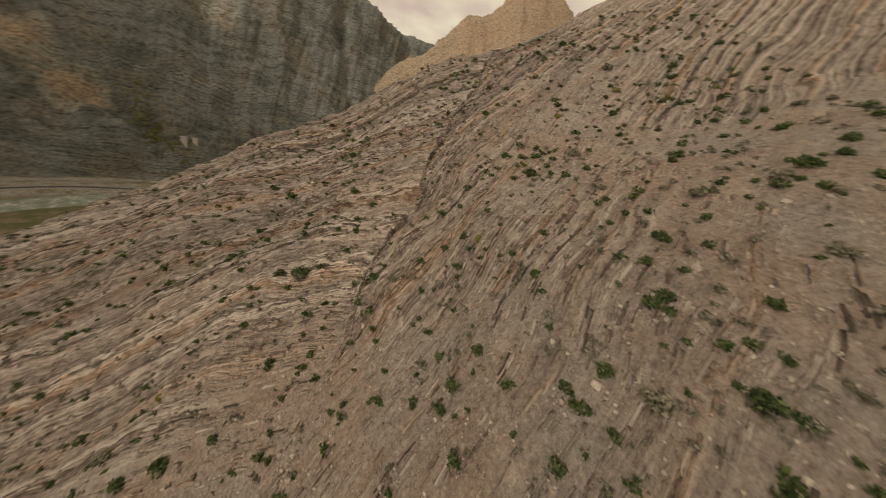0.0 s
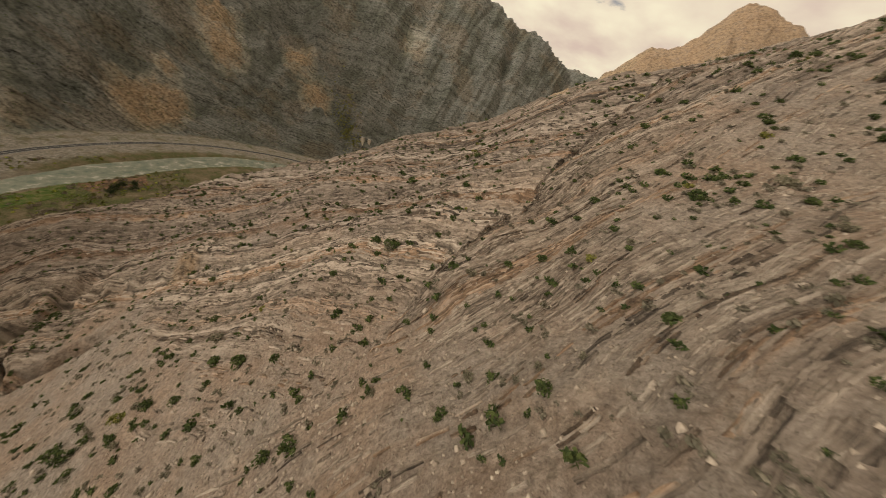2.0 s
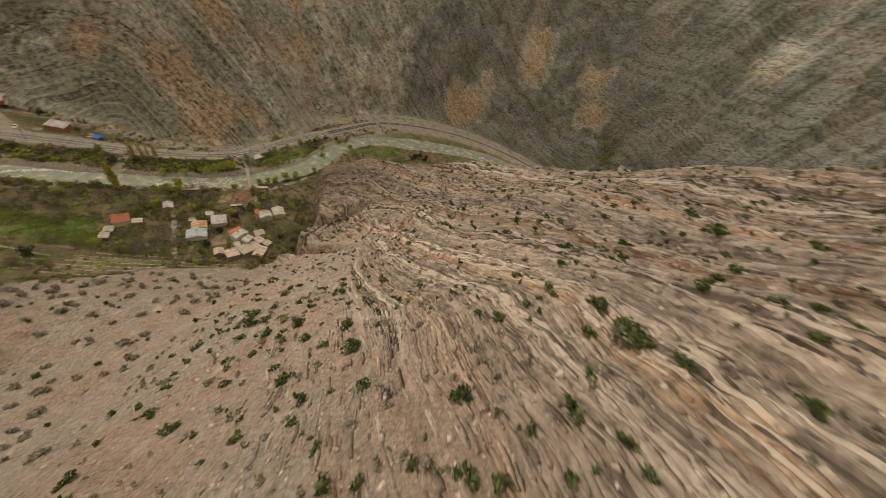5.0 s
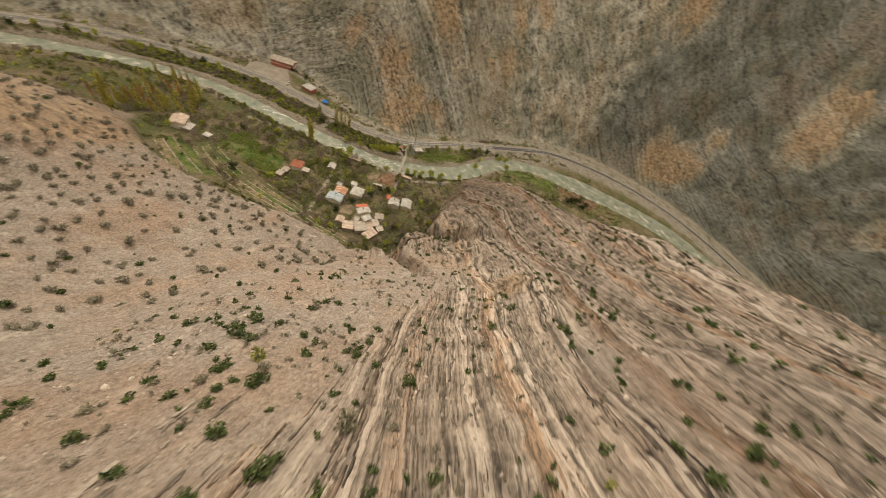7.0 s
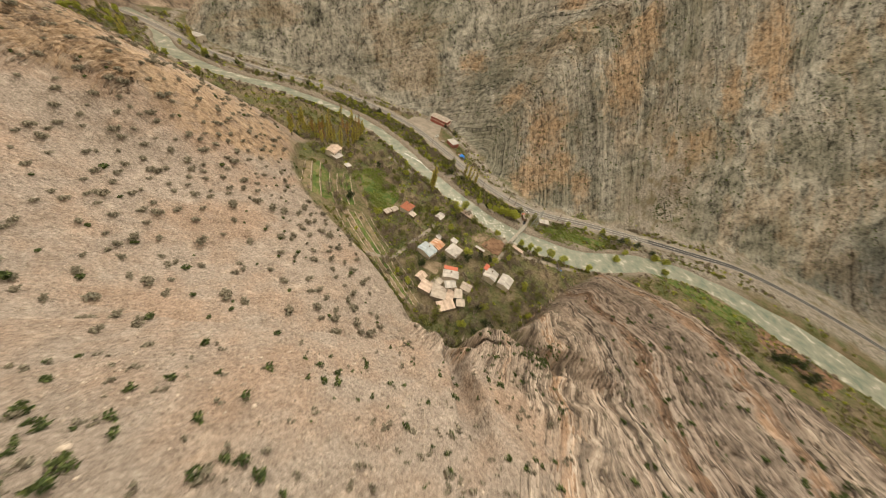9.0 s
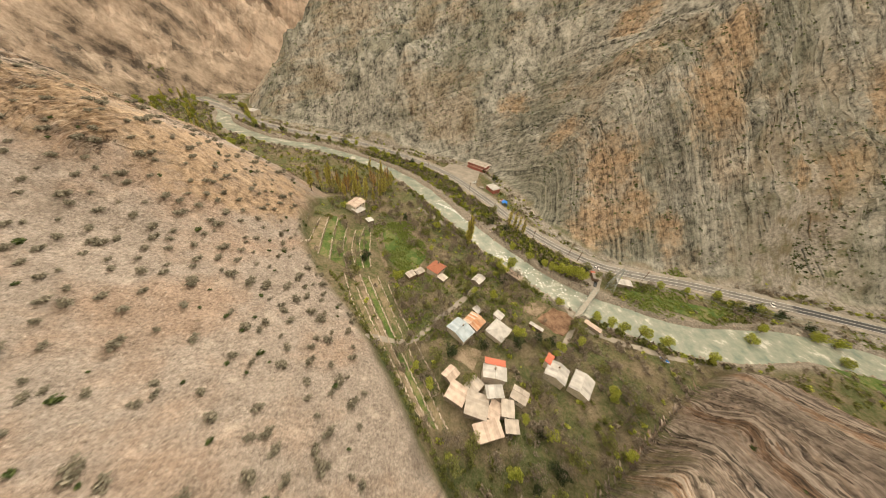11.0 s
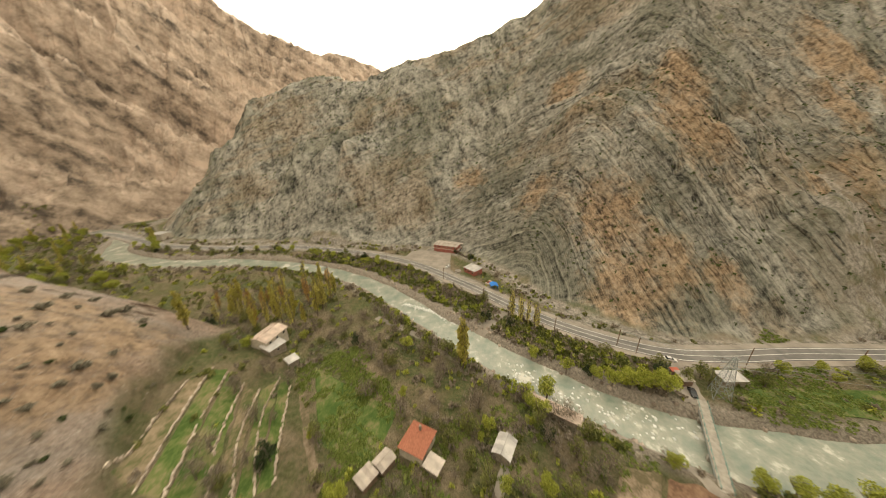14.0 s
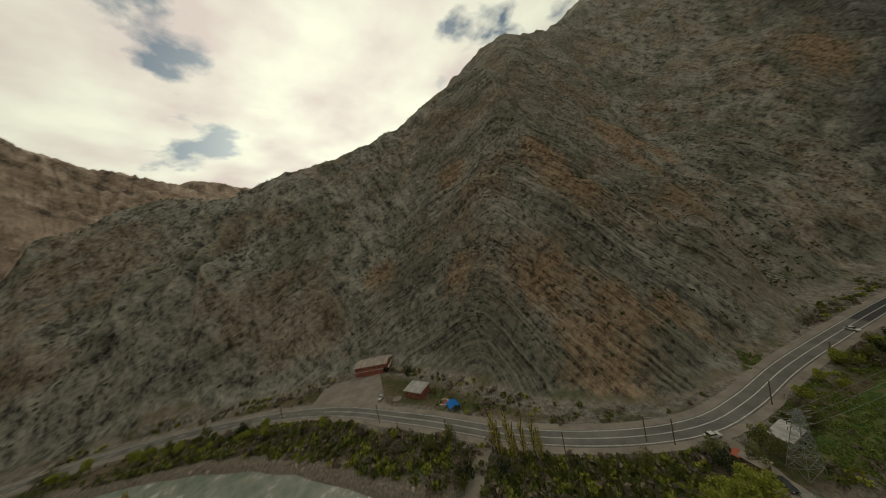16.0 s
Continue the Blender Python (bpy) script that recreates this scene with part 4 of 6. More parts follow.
def small_growth():
    r = np.random.default_rng(5)
    for k, (mat, n, box, lo, hi, label) in enumerate((
            (SHRUB_GREEN, 3400, (40, 345, 70, 260), 0.8, 2.5, "small dark green shrubs dotted over the slope"),
            (SHRUB_DUN, 4200, (60, 345, 60, 260), 0.6, 2.0, "low grey thorn cushions between the rocks"),
            (SHRUB_DUN, 900, (140, 300, -110, 62), 1.7, 3.6, "grey-brown bare bushes spread over pale scree"),
            (SHRUB_GREEN, 200, (140, 300, -110, 75), 1.2, 2.6, "scattered olive shrubs on pale scree"),
            (SHRUB_GREEN, 700, (84, 100, 72, 98), 0.6, 1.6, "dark bushes packed into a narrow gully"))):
        if k == 2:
            # evenly spread over the scree, each with its own patch of soil
            gap = 5.6
            a, b = np.meshgrid(np.arange(box[0], box[1], gap), np.arange(box[2], box[3], gap))
            x, y = (a + r.uniform(-2.4, 2.4, a.shape)).ravel(), (b + r.uniform(-2.4, 2.4, b.shape)).ravel()
            keep = (east_inside(x, y) > 1.0) & (fbm(x, y, 30, 2, 92) > r.uniform(-1.1, 0.1, len(x)))
        else:
            # shrubs gather in patches
            x, y = slope_spots(n, box, 20 + k, 1.0)
            keep = fbm(x, y, 16, 2, 90 + k) > r.uniform(-0.9, 0.5, len(x))
        x, y = x[keep], y[keep]
        v, f = leaf_cloud(40 + k, shrub_blobs(40 + k), 46 if k < 2 else 150, 0.20 if k < 2 else 0.14, 0.8)
        z = ground_at(x, y)
        joined("slope_scrub", v, f, np.stack([x, y, z], -1), r.uniform(0, 6.28, len(x)), r.uniform(lo, hi, len(x)) * r.uniform(0.6, 1.0, len(x)), mat, label, "shrubs", r.uniform(0.7, 1.1, len(x)))
    # the wall across the river
    x, y = r.uniform(-420, 190, 26000), r.uniform(-420, 420, 26000)
    d, _ = to_line(x, y, WEST_R)
    keep = (d > 10) & (d < 330) & (fbm(x, y, 40, 3, 95) > r.uniform(-0.8, 0.75, len(x)))
    x, y = np.r_[x[keep], r.normal(-150, 9, 160)], np.r_[y[keep], r.normal(30, 8, 160)]
    v, f = leaf_cloud(60, shrub_blobs(60), 24, 0.24, 1.0)
    joined("wall_scrub", v, f, np.stack([x, y, ground_at(x, y)], -1), r.uniform(0, 6.28, len(x)), r.uniform(0.6, 1.9, len(x)), SHRUB_GREEN, "dark scrub clinging to the grey rock wall", "shrubs")
    x, y = r.normal(-186, 26, 300), r.normal(514, 6, 300)
    joined("gully_scrub", v, f, np.stack([x, y, ground_at(x, y)], -1), r.uniform(0, 6.28, len(x)), r.uniform(2.0, 4.0, len(x)), SHRUB_LIME, "green trees and bushes down a side gully", "bushes")
    # loose stones
    v, f = rock_form(3)
    x, y = slope_spots(22000, (60, 340, 60, 250), 31, 1.0)
    keep = fbm(x, y, 25, 3, 97) > r.uniform(-0.6, 0.9, len(x))
    x, y = x[keep], y[keep]
    joined("loose_stones", v, f, np.stack([x, y, ground_at(x, y)], -1), r.uniform(0, 6.28, len(x)), r.uniform(0.15, 0.45, len(x)) * r.choice([1, 1.3, 2.2], len(x), p=[0.75, 0.2, 0.05]), STONES, "loose pale limestone rubble on the slope", "stones")
    v2, f2 = rock_form(12)
    x, y = slope_spots(6500, (200, 310, 88, 210), 35, 1.0)
    joined("shoulder_stones", v2, f2, np.stack([x, y, ground_at(x, y)], -1), r.uniform(0, 6.28, len(x)), r.uniform(0.14, 0.34, len(x)) * r.choice([1, 1.5, 2.2], len(x), p=[0.85, 0.13, 0.02]), STONES, "broken pale stones scattered on the shoulder", "stones")
    x, y = slope_spots(5000, (145, 300, -110, 65), 33, 1.0)
    joined("scree_stones", v, f, np.stack([x, y, ground_at(x, y)], -1), r.uniform(0, 6.28, len(x)), r.uniform(0.12, 0.4, len(x)), STONES, "pale stones strewn over scree", "stones")


small_growth()

# ---- the valley: road, bridge, fields ----
PAINT = simple_material("road_paint", (0.74, 0.73, 0.69), 0.7, 0.2, 0.6)
EARTH = simple_material("trodden_earth", (0.33, 0.295, 0.25), 0.95, 0.16, 0.15)


def soil_material(name, low, mid, high, patch=0.16):
    """Tilled or grassy ground: patches a few metres wide under fine clods and tufts."""
    m = bpy.data.materials.new(name)
    m.use_nodes = True
    nt = m.node_tree
    N, L = nt.nodes.new, nt.links.new
    b = nt.nodes["Principled BSDF"]
    geo, wide, fine, ad, r, bp = N("ShaderNodeNewGeometry"), N("ShaderNodeTexNoise"), N("ShaderNodeTexNoise"), N("ShaderNodeMath"), N("ShaderNodeValToRGB"), N("ShaderNodeBump")
    wide.inputs["Scale"].default_value, wide.inputs["Detail"].default_value, wide.inputs["Roughness"].default_value = patch, 7.0, 0.7
    fine.inputs["Scale"].default_value, fine.inputs["Detail"].default_value, fine.inputs["Roughness"].default_value = 1.7, 5.0, 0.7
    L(geo.outputs["Position"], wide.inputs["Vector"]), L(geo.outputs["Position"], fine.inputs["Vector"])
    ad.operation = "MULTIPLY_ADD"
    ad.inputs[1].default_value = 0.45
    L(fine.outputs["Fac"], ad.inputs[0]), L(wide.outputs["Fac"], ad.inputs[2])
    els = r.color_ramp.elements
    els[0].position, els[0].color = 0.62, (*low, 1)
    els[1].position, els[1].color = 0.84, (*high, 1)
    els.new(0.72).color = (*mid, 1)
    L(ad.outputs[0], r.inputs[0]), L(r.outputs["Color"], b.inputs["Base Color"])
    b.inputs["Roughness"].default_value, b.inputs["Specular IOR Level"].default_value = 0.95, 0.15
    bp.inputs["Strength"].default_value, bp.inputs["Distance"].default_value = 0.8, 0.3
    L(fine.outputs["Fac"], bp.inputs["Height"]), L(bp.outputs[0], b.inputs["Normal"])
    return m


PLOUGH = soil_material("ploughed_soil", (0.13, 0.08, 0.053), (0.20, 0.125, 0.082), (0.27, 0.18, 0.12), 0.3)
STUBBLE = soil_material("pale_soil", (0.12, 0.105, 0.06), (0.22, 0.172, 0.12), (0.32, 0.26, 0.19))
GRASS = soil_material("spring_grass", (0.055, 0.095, 0.022), (0.10, 0.14, 0.038), (0.205, 0.18, 0.095))
DRYGRASS = soil_material("dry_terrace_grass", (0.075, 0.10, 0.032), (0.165, 0.14, 0.08), (0.27, 0.215, 0.145))
CONCRETE = simple_material("bridge_concrete", (0.40, 0.37, 0.32), 0.9, 0.15, 0.7)
STEEL = simple_material("galvanised_steel", (0.42, 0.46, 0.46), 0.5, 0.12, 2.0, metal=0.6)
RAIL = simple_material("rail_paint_green", (0.16, 0.30, 0.27), 0.6)


def smooth_line(pts, step=2.0):
    return rounded(pts, step)


def track(name, pts, width, lift, material, label, category):
    """A strip that lies on the ground."""
    bm = bmesh.new()
    line = np.array(smooth_line(pts, 1.2))
    tan = np.gradient(line, axis=0)
    tan /= np.linalg.norm(tan, axis=1)[:, None]
    rows = []
    cross = np.linspace(-0.5, 0.5, max(3, int(width / 1.0) + 1))
    for k, (q, t) in enumerate(zip(line, tan)):
        w = width * (1 + 0.12 * math.sin(k * 0.7) + 0.08 * math.sin(k * 1.9))
        row = []
        for c in cross:
            x, y = q[0] - t[1] * c * w, q[1] + t[0] * c * w
            row.append(bm.verts.new((x, y, on_ground(x, y) + lift)))
        rows.append(row)
    for r, s in zip(rows, rows[1:]):
        for k in range(len(r) - 1):
            bm.faces.new((r[k], s[k], s[k + 1], r[k + 1]))
    return tagged(part(name, bm, material), label, category, kind="structure")


def field(name, quad, material, label, lift=0.14, furrow=0.0, rows=0):
    """A plot of land: four corners on the plan, with furrows where it is ploughed."""
    bm = bmesh.new()
    a, b, c, d = [np.array(q, float) for q in quad]
    nu = max(6, int(max(np.linalg.norm(b - a), np.linalg.norm(c - d)) / 0.8))
    nv = max(6, int(max(np.linalg.norm(d - a), np.linalg.norm(c - b)) / 0.8))
    grid = []
    for j in range(nv + 1):
        row = []
        for i in range(nu + 1):
            u, v = i / nu, j / nv
            p = (a * (1 - u) + b * u) * (1 - v) + (d * (1 - u) + c * u) * v
            edge = min(u, 1 - u, v, 1 - v)
            wob = 0.7 * vnoise(np.array([p[0] * 0.3]), np.array([p[1] * 0.3]), 3)[0] * (edge < 0.02)
            z = on_ground(p[0], p[1]) + lift + furrow * abs(math.sin(v * rows * math.pi))
            row.append(bm.verts.new((p[0] + wob, p[1] + wob, z - (0.3 if edge == 0 else 0))))
        grid.append(row)
    for r, s in zip(grid, grid[1:]):
        for k in range(nu):
            bm.faces.new((r[k], r[k + 1], s[k + 1], s[k]))
    bmesh.ops.recalc_face_normals(bm, faces=bm.faces)
    return tagged(part(name, bm, material), label, "field", kind="structure")


def build_roads():
    flat = lambda x, y: 1.2
    for off in (3.05, -3.05):
        part("edge_line", ribbon(ROAD_R, off + 0.14, off - 0.14, 0.232, flat), PAINT, road)
    part("centre_line", ribbon([q for q in ROAD_R if -150 < q[1] < 330], 0.14, -0.14, 0.232, flat), PAINT, road)
    line = np.array(ROAD_R)
    for k in range(0, len(line) - 3, 2):
        if -330 < line[k][1] < -152:
            seg = [tuple(line[k] * (1 - t) + line[k + 1] * t) for t in (0.0, 0.35, 0.7)]
            part("centre_dash", ribbon(seg, 0.12, -0.12, 0.232, flat), PAINT, road)
    for side in (4.9, -4.9):
        part("verge", ribbon(ROAD_R, side + 1.45, side - 1.45, 0.14, flat, 0.4), EARTH, road, "pale gravel verge")
    part("resurfaced_lane", ribbon([q for q in ROAD_R if q[1] > 55 and q[0] < -95], 3.3, -3.3, 0.224, flat), simple_material("fresh_asphalt", (0.055, 0.056, 0.06), 0.8, 0.12, 0.3), road, "dark newly laid asphalt")
    track("side_road", [(19.5, -66), (24, -64.6), (31.4, -62.4), (41, -59.8), (47, -58.4)], 5.0, 0.16, EARTH, "pale gravel ramp from the road to the river", "track")
    track("bridge_approach", [(-12, -8), (-5, -2), (2, 4), (9, 9)], 4.5, 0.2, EARTH, "pale dirt approach to the small bridge", "track")
    track("bridge_yard", [(2, -2), (6, 3), (8, 7)], 7.0, 0.12, EARTH, "dirt turning place beside the bridge", "track")
    track("village_lane", [(33, 20), (37, 23), (45, 27.6), (54, 32.3), (60, 37)], 2.2, 0.14, EARTH, "narrow dirt lane into the hamlet", "track")
    track("river_path", [(80, -95), (66, -66), (57, -43), (52, -19), (45, -4.6), (37, 4), (34, 14), (36, 22), (30, 32), (16, 44), (-4, 58)], 3.0, 0.12, EARTH, "pale path along the river bank", "track")
    track("farm_track", [(66, -18), (78, -9.7), (94, -2), (105, 3), (118, 8.6), (134, 4)], 2.6, 0.12, EARTH, "brown farm track between the gardens", "track")
    track("field_path", [(116, -72), (116.5, -52), (116.3, -37), (113.3, -18), (110, -2)], 2.2, 0.12, STUBBLE, "brown path beside a green plot", "track")
    field("parking_lot", [(36, -160), (22, -172), (-1, -150), (22, -116)], EARTH, "grey gravel parking lot beside the road", 0.25)
    field("ploughed_plot", [(55, 15), (41.5, 11.3), (33.6, 22.5), (48.5, 27.8)], PLOUGH, "freshly ploughed red-brown plot", 0.18, 0.18, 18)
    field("seed_plot", [(60.5, 8), (48, 3.5), (41.5, 10.8), (54.6, 14.6)], STUBBLE, "pale raked garden plot", 0.16, 0.1, 10)
    field("courtyard", [(104, 19), (95, 16), (88.5, 22), (96, 28.5)], STUBBLE, "bare earth yard in the hamlet", 0.14)
    field("green_plot", [(111, -77), (91.5, -42), (103, -31), (114.5, -44)], GRASS, "bright green meadow plot", 0.2)
    field("river_meadow", [(-4, 14), (-14, 15), (-58, 44), (-36, 46)], GRASS, "green meadow between road and river", 0.2)
    field("orchard_plot", [(-70, 80), (-96, 100), (-124, 150), (-96, 140)], GRASS, "green strip below the rock prow", 0.2)
    field("river_field", [(-100, 150), (-118, 146), (-130, 196), (-108, 192)], PLOUGH, "brown tilled field by the river bend", 0.22, 0.1, 14)


build_roads()


def cuboid(bm, a, b):
    """A box between two corners."""
    v = [bm.verts.new((x, y, z)) for z in (a[2], b[2]) for x, y in ((a[0], a[1]), (b[0], a[1]), (b[0], b[1]), (a[0], b[1]))]
    for f in ((3, 2, 1, 0), (4, 5, 6, 7), (0, 1, 5, 4), (1, 2, 6, 5), (2, 3, 7, 6), (3, 0, 4, 7)):
        bm.faces.new([v[i] for i in f])
    return v


def box_mesh(a, b, bevel=0.0):
    bm = bmesh.new()
    cuboid(bm, a, b)
    if bevel:
        bmesh.ops.bevel(bm, geom=bm.edges[:], offset=bevel, segments=1, affect="EDGES")
    return bm


def rod(bm, p, q, r, sides=4):
    """A straight bar between two points."""
    p, q = Vector(p), Vector(q)
    d = (q - p).normalized()
    e = d.cross(Vector((0, 0, 1)) if abs(d.z) < 0.9 else Vector((1, 0, 0))).normalized()
    f = d.cross(e)
    rings = [[bm.verts.new(c + (e * math.cos(6.2832 * k / sides) + f * math.sin(6.2832 * k / sides)) * r) for k in range(sides)] for c in (p, q)]
    for k in range(sides):
        bm.faces.new((rings[0][k], rings[0][(k + 1) % sides], rings[1][(k + 1) % sides], rings[1][k]))
    bm.faces.new(rings[0][::-1]), bm.faces.new(rings[1])


def build_bridge():
    a, b = Vector((6, 8, 1.0)), Vector((34, 20.6, 1.0))
    ang, n = math.atan2(b.y - a.y, b.x - a.x), (b - a).length
    root = tagged(new("footbridge"), "narrow concrete bridge with green rails over the river", "bridge")
    root.matrix_world = Matrix.Translation(a) @ Matrix.Rotation(ang, 4, "Z")
    part("deck", box_mesh((0, -1.35, -0.35), (n, 1.35, 0.0), 0.05), CONCRETE, root)
    for side in (-1.2, 1.2):
        part("girder", box_mesh((0, side - 0.2, -1.0), (n, side + 0.2, -0.36), 0.03), STEEL, root, "rusty steel girder")
        for k in range(12):
            part("post", box_mesh((0.4 + k * (n - 0.8) / 11 - 0.05, side - 0.05, 0.0), (0.4 + k * (n - 0.8) / 11 + 0.05, side + 0.05, 1.0)), RAIL, root)
        for z in (0.5, 0.95):
            bm = bmesh.new()
            rod(bm, (0.3, side, z), (n - 0.3, side, z), 0.045, 6)
            part("rail", bm, RAIL, root)
    for x in (7.5, 20.5):
        part("pier", box_mesh((x - 0.6, -1.6, -4.5), (x + 0.6, 1.6, -1.0), 0.1), CONCRETE, root)


build_bridge()


TERRACE_STONE = island_material("pale_terrace_stone", (0.27, 0.22, 0.17), (0.50, 0.43, 0.35), third=(0.40, 0.335, 0.27), speck=3.0)


def build_terraces():
    """Dry-stone edges of the terraced gardens below the scree slope."""
    arcs = [[(146, -80), (150, -66), (153.5, -52)], [(140.8, -84.7), (145.4, -64.4), (148.7, -46)], [(136.3, -82), (140.8, -62.5), (143.9, -42)], [(132, -74), (136.3, -54.1), (136.7, -36)],
            [(127.9, -70), (132, -53.8), (132.5, -34.7)], [(122, -75), (127.6, -56.8), (128.6, -36)], [(119.5, -69), (123.4, -48), (124.9, -37)],
            [(138, -31), (136, -12), (131, 6)], [(134.5, -31), (132, -12), (127, 14), (122, 38)], [(131, -31), (128.6, -12), (124, 16), (119.6, 42)], [(127, -30), (125, -12), (121, 18), (117, 44)],
            [(122.5, -30), (121, -12), (117.6, 20), (114, 44)], [(118.5, -24), (117, -6), (114, 14), (111, 34)]]
    r = random.Random(4)
    for k, a in enumerate(arcs):
        line = np.array(smooth_line(a, 0.9))
        root = tagged(new("terrace_wall"), "low dry-stone terrace edge in a garden slope", "stone wall", "terrace walls")
        bm = bmesh.new()
        for (x, y), (x2, y2) in zip(line, line[1:]):
            if r.random() < 0.16:
                continue
            ang = math.atan2(y2 - y, x2 - x)
            w, h, l = r.uniform(0.3, 0.65), r.uniform(0.15, 0.55), math.hypot(x2 - x, y2 - y) * r.uniform(0.9, 1.15)
            m = Matrix.Translation((x + r.uniform(-0.2, 0.2), y, on_ground(x, y))) @ Matrix.Rotation(ang + r.uniform(-0.2, 0.2), 4, "Z")
            vs = cuboid(bm, (-l / 2, -w / 2, -0.4), (l / 2, w / 2, h))
            for v in vs:
                v.co = m @ (v.co + Vector((r.uniform(-0.1, 0.1), r.uniform(-0.08, 0.08), r.uniform(-0.08, 0.08))))
        part("stone_course", bm, TERRACE_STONE, root)
    for k, (a, b) in enumerate(zip(arcs[:6], arcs[1:7])):
        q = [a[0], b[0], b[-1], a[-1]]
        field("terrace_bed", q, (DRYGRASS, GRASS, GRASS)[k % 3] if k > 0 else DRYGRASS, "grassy terrace bed between dry-stone edges", 0.1)
    for k, (a, b) in enumerate(zip(arcs[7:11], arcs[8:12])):
        field("terrace_bed", [a[0], b[0], b[-1], a[-1]], (DRYGRASS, STUBBLE, GRASS)[k % 3], "brown terrace bed with old garden rows", 0.1)


build_terraces()

# ---- the hamlet ----
PLASTER = simple_material("cream_plaster", (0.62, 0.56, 0.47), 0.9, 0.12, 0.8)
PINKWALL = simple_material("red_painted_wall", (0.36, 0.13, 0.10), 0.85, 0.15, 0.8)
STONEWALL = simple_material("rubble_wall", (0.34, 0.29, 0.23), 0.95, 0.22, 1.6)
TIN_WHITE = island_material("whitish_tin", (0.30, 0.29, 0.28), (0.49, 0.475, 0.455), 0.5, speck=0.4)
TIN_BLUE = island_material("blue_grey_tin", (0.25, 0.31, 0.36), (0.40, 0.46, 0.51), 0.45, speck=0.4)
TIN_RUST = island_material("rusty_tin", (0.38, 0.15, 0.07), (0.54, 0.46, 0.40), 0.6, third=(0.46, 0.26, 0.15), speck=0.5)
TIN_PEACH = island_material("weathered_peach_roof", (0.36, 0.28, 0.23), (0.56, 0.46, 0.39), 0.75, speck=0.5)
TIN_TAN = island_material("weathered_tan_roof", (0.28, 0.245, 0.215), (0.47, 0.42, 0.37), 0.75, speck=0.5)
TILE_RED = island_material("red_clay_tiles", (0.24, 0.085, 0.055), (0.39, 0.165, 0.105), 0.85, third=(0.31, 0.12, 0.075), speck=2.0)
RED_TIN = island_material("red_roof_strip", (0.40, 0.10, 0.065), (0.52, 0.17, 0.11), 0.65)
DARK = simple_material("dark_window", (0.03, 0.035, 0.04), 0.2, 0.1)
WOOD = simple_material("weathered_wood", (0.22, 0.15, 0.10), 0.85, 0.2, 2.0)


def rect_of(corners):
    """Centre, turn, length and width of the rectangle that four corners on the plan suggest."""
    c = np.array(corners, float)
    e = (c[1] - c[0]) + (c[2] - c[3])
    g = (c[3] - c[0]) + (c[2] - c[1])
    return c.mean(0), math.atan2(e[1], e[0]), np.linalg.norm(e) / 2, np.linalg.norm(g) / 2


def roof_side(bm_parent, name, x0, x1, low, high, material, sheets):
    """One pitch of a roof as overlapping sheets from eave (y, z) to ridge (y, z)."""
    n = max(2, int((x1 - x0) / sheets))
    r = random.Random(int(abs(x1 * 100 + low[0] * 10)))
    for k in range(n):
        a, b = x0 + (x1 - x0) * k / n, x0 + (x1 - x0) * (k + 1) / n + 0.04
        bm = bmesh.new()
        lift = 0.015 * (k % 2) + r.uniform(0, 0.01)
        p = [(a, low[0], low[1] + lift), (b, low[0], low[1] + lift), (b, high[0], high[1] + lift), (a, high[0], high[1] + lift)]
        top = [bm.verts.new(q) for q in p]
        bot = [bm.verts.new((q[0], q[1], q[2] - 0.09)) for q in p]
        bm.faces.new(top), bm.faces.new(bot[::-1])
        for i in range(4):
            bm.faces.new((top[i], bot[i], bot[(i + 1) % 4], top[(i + 1) % 4]))
        bmesh.ops.recalc_face_normals(bm, faces=bm.faces)
        part(name, bm, material, bm_parent)


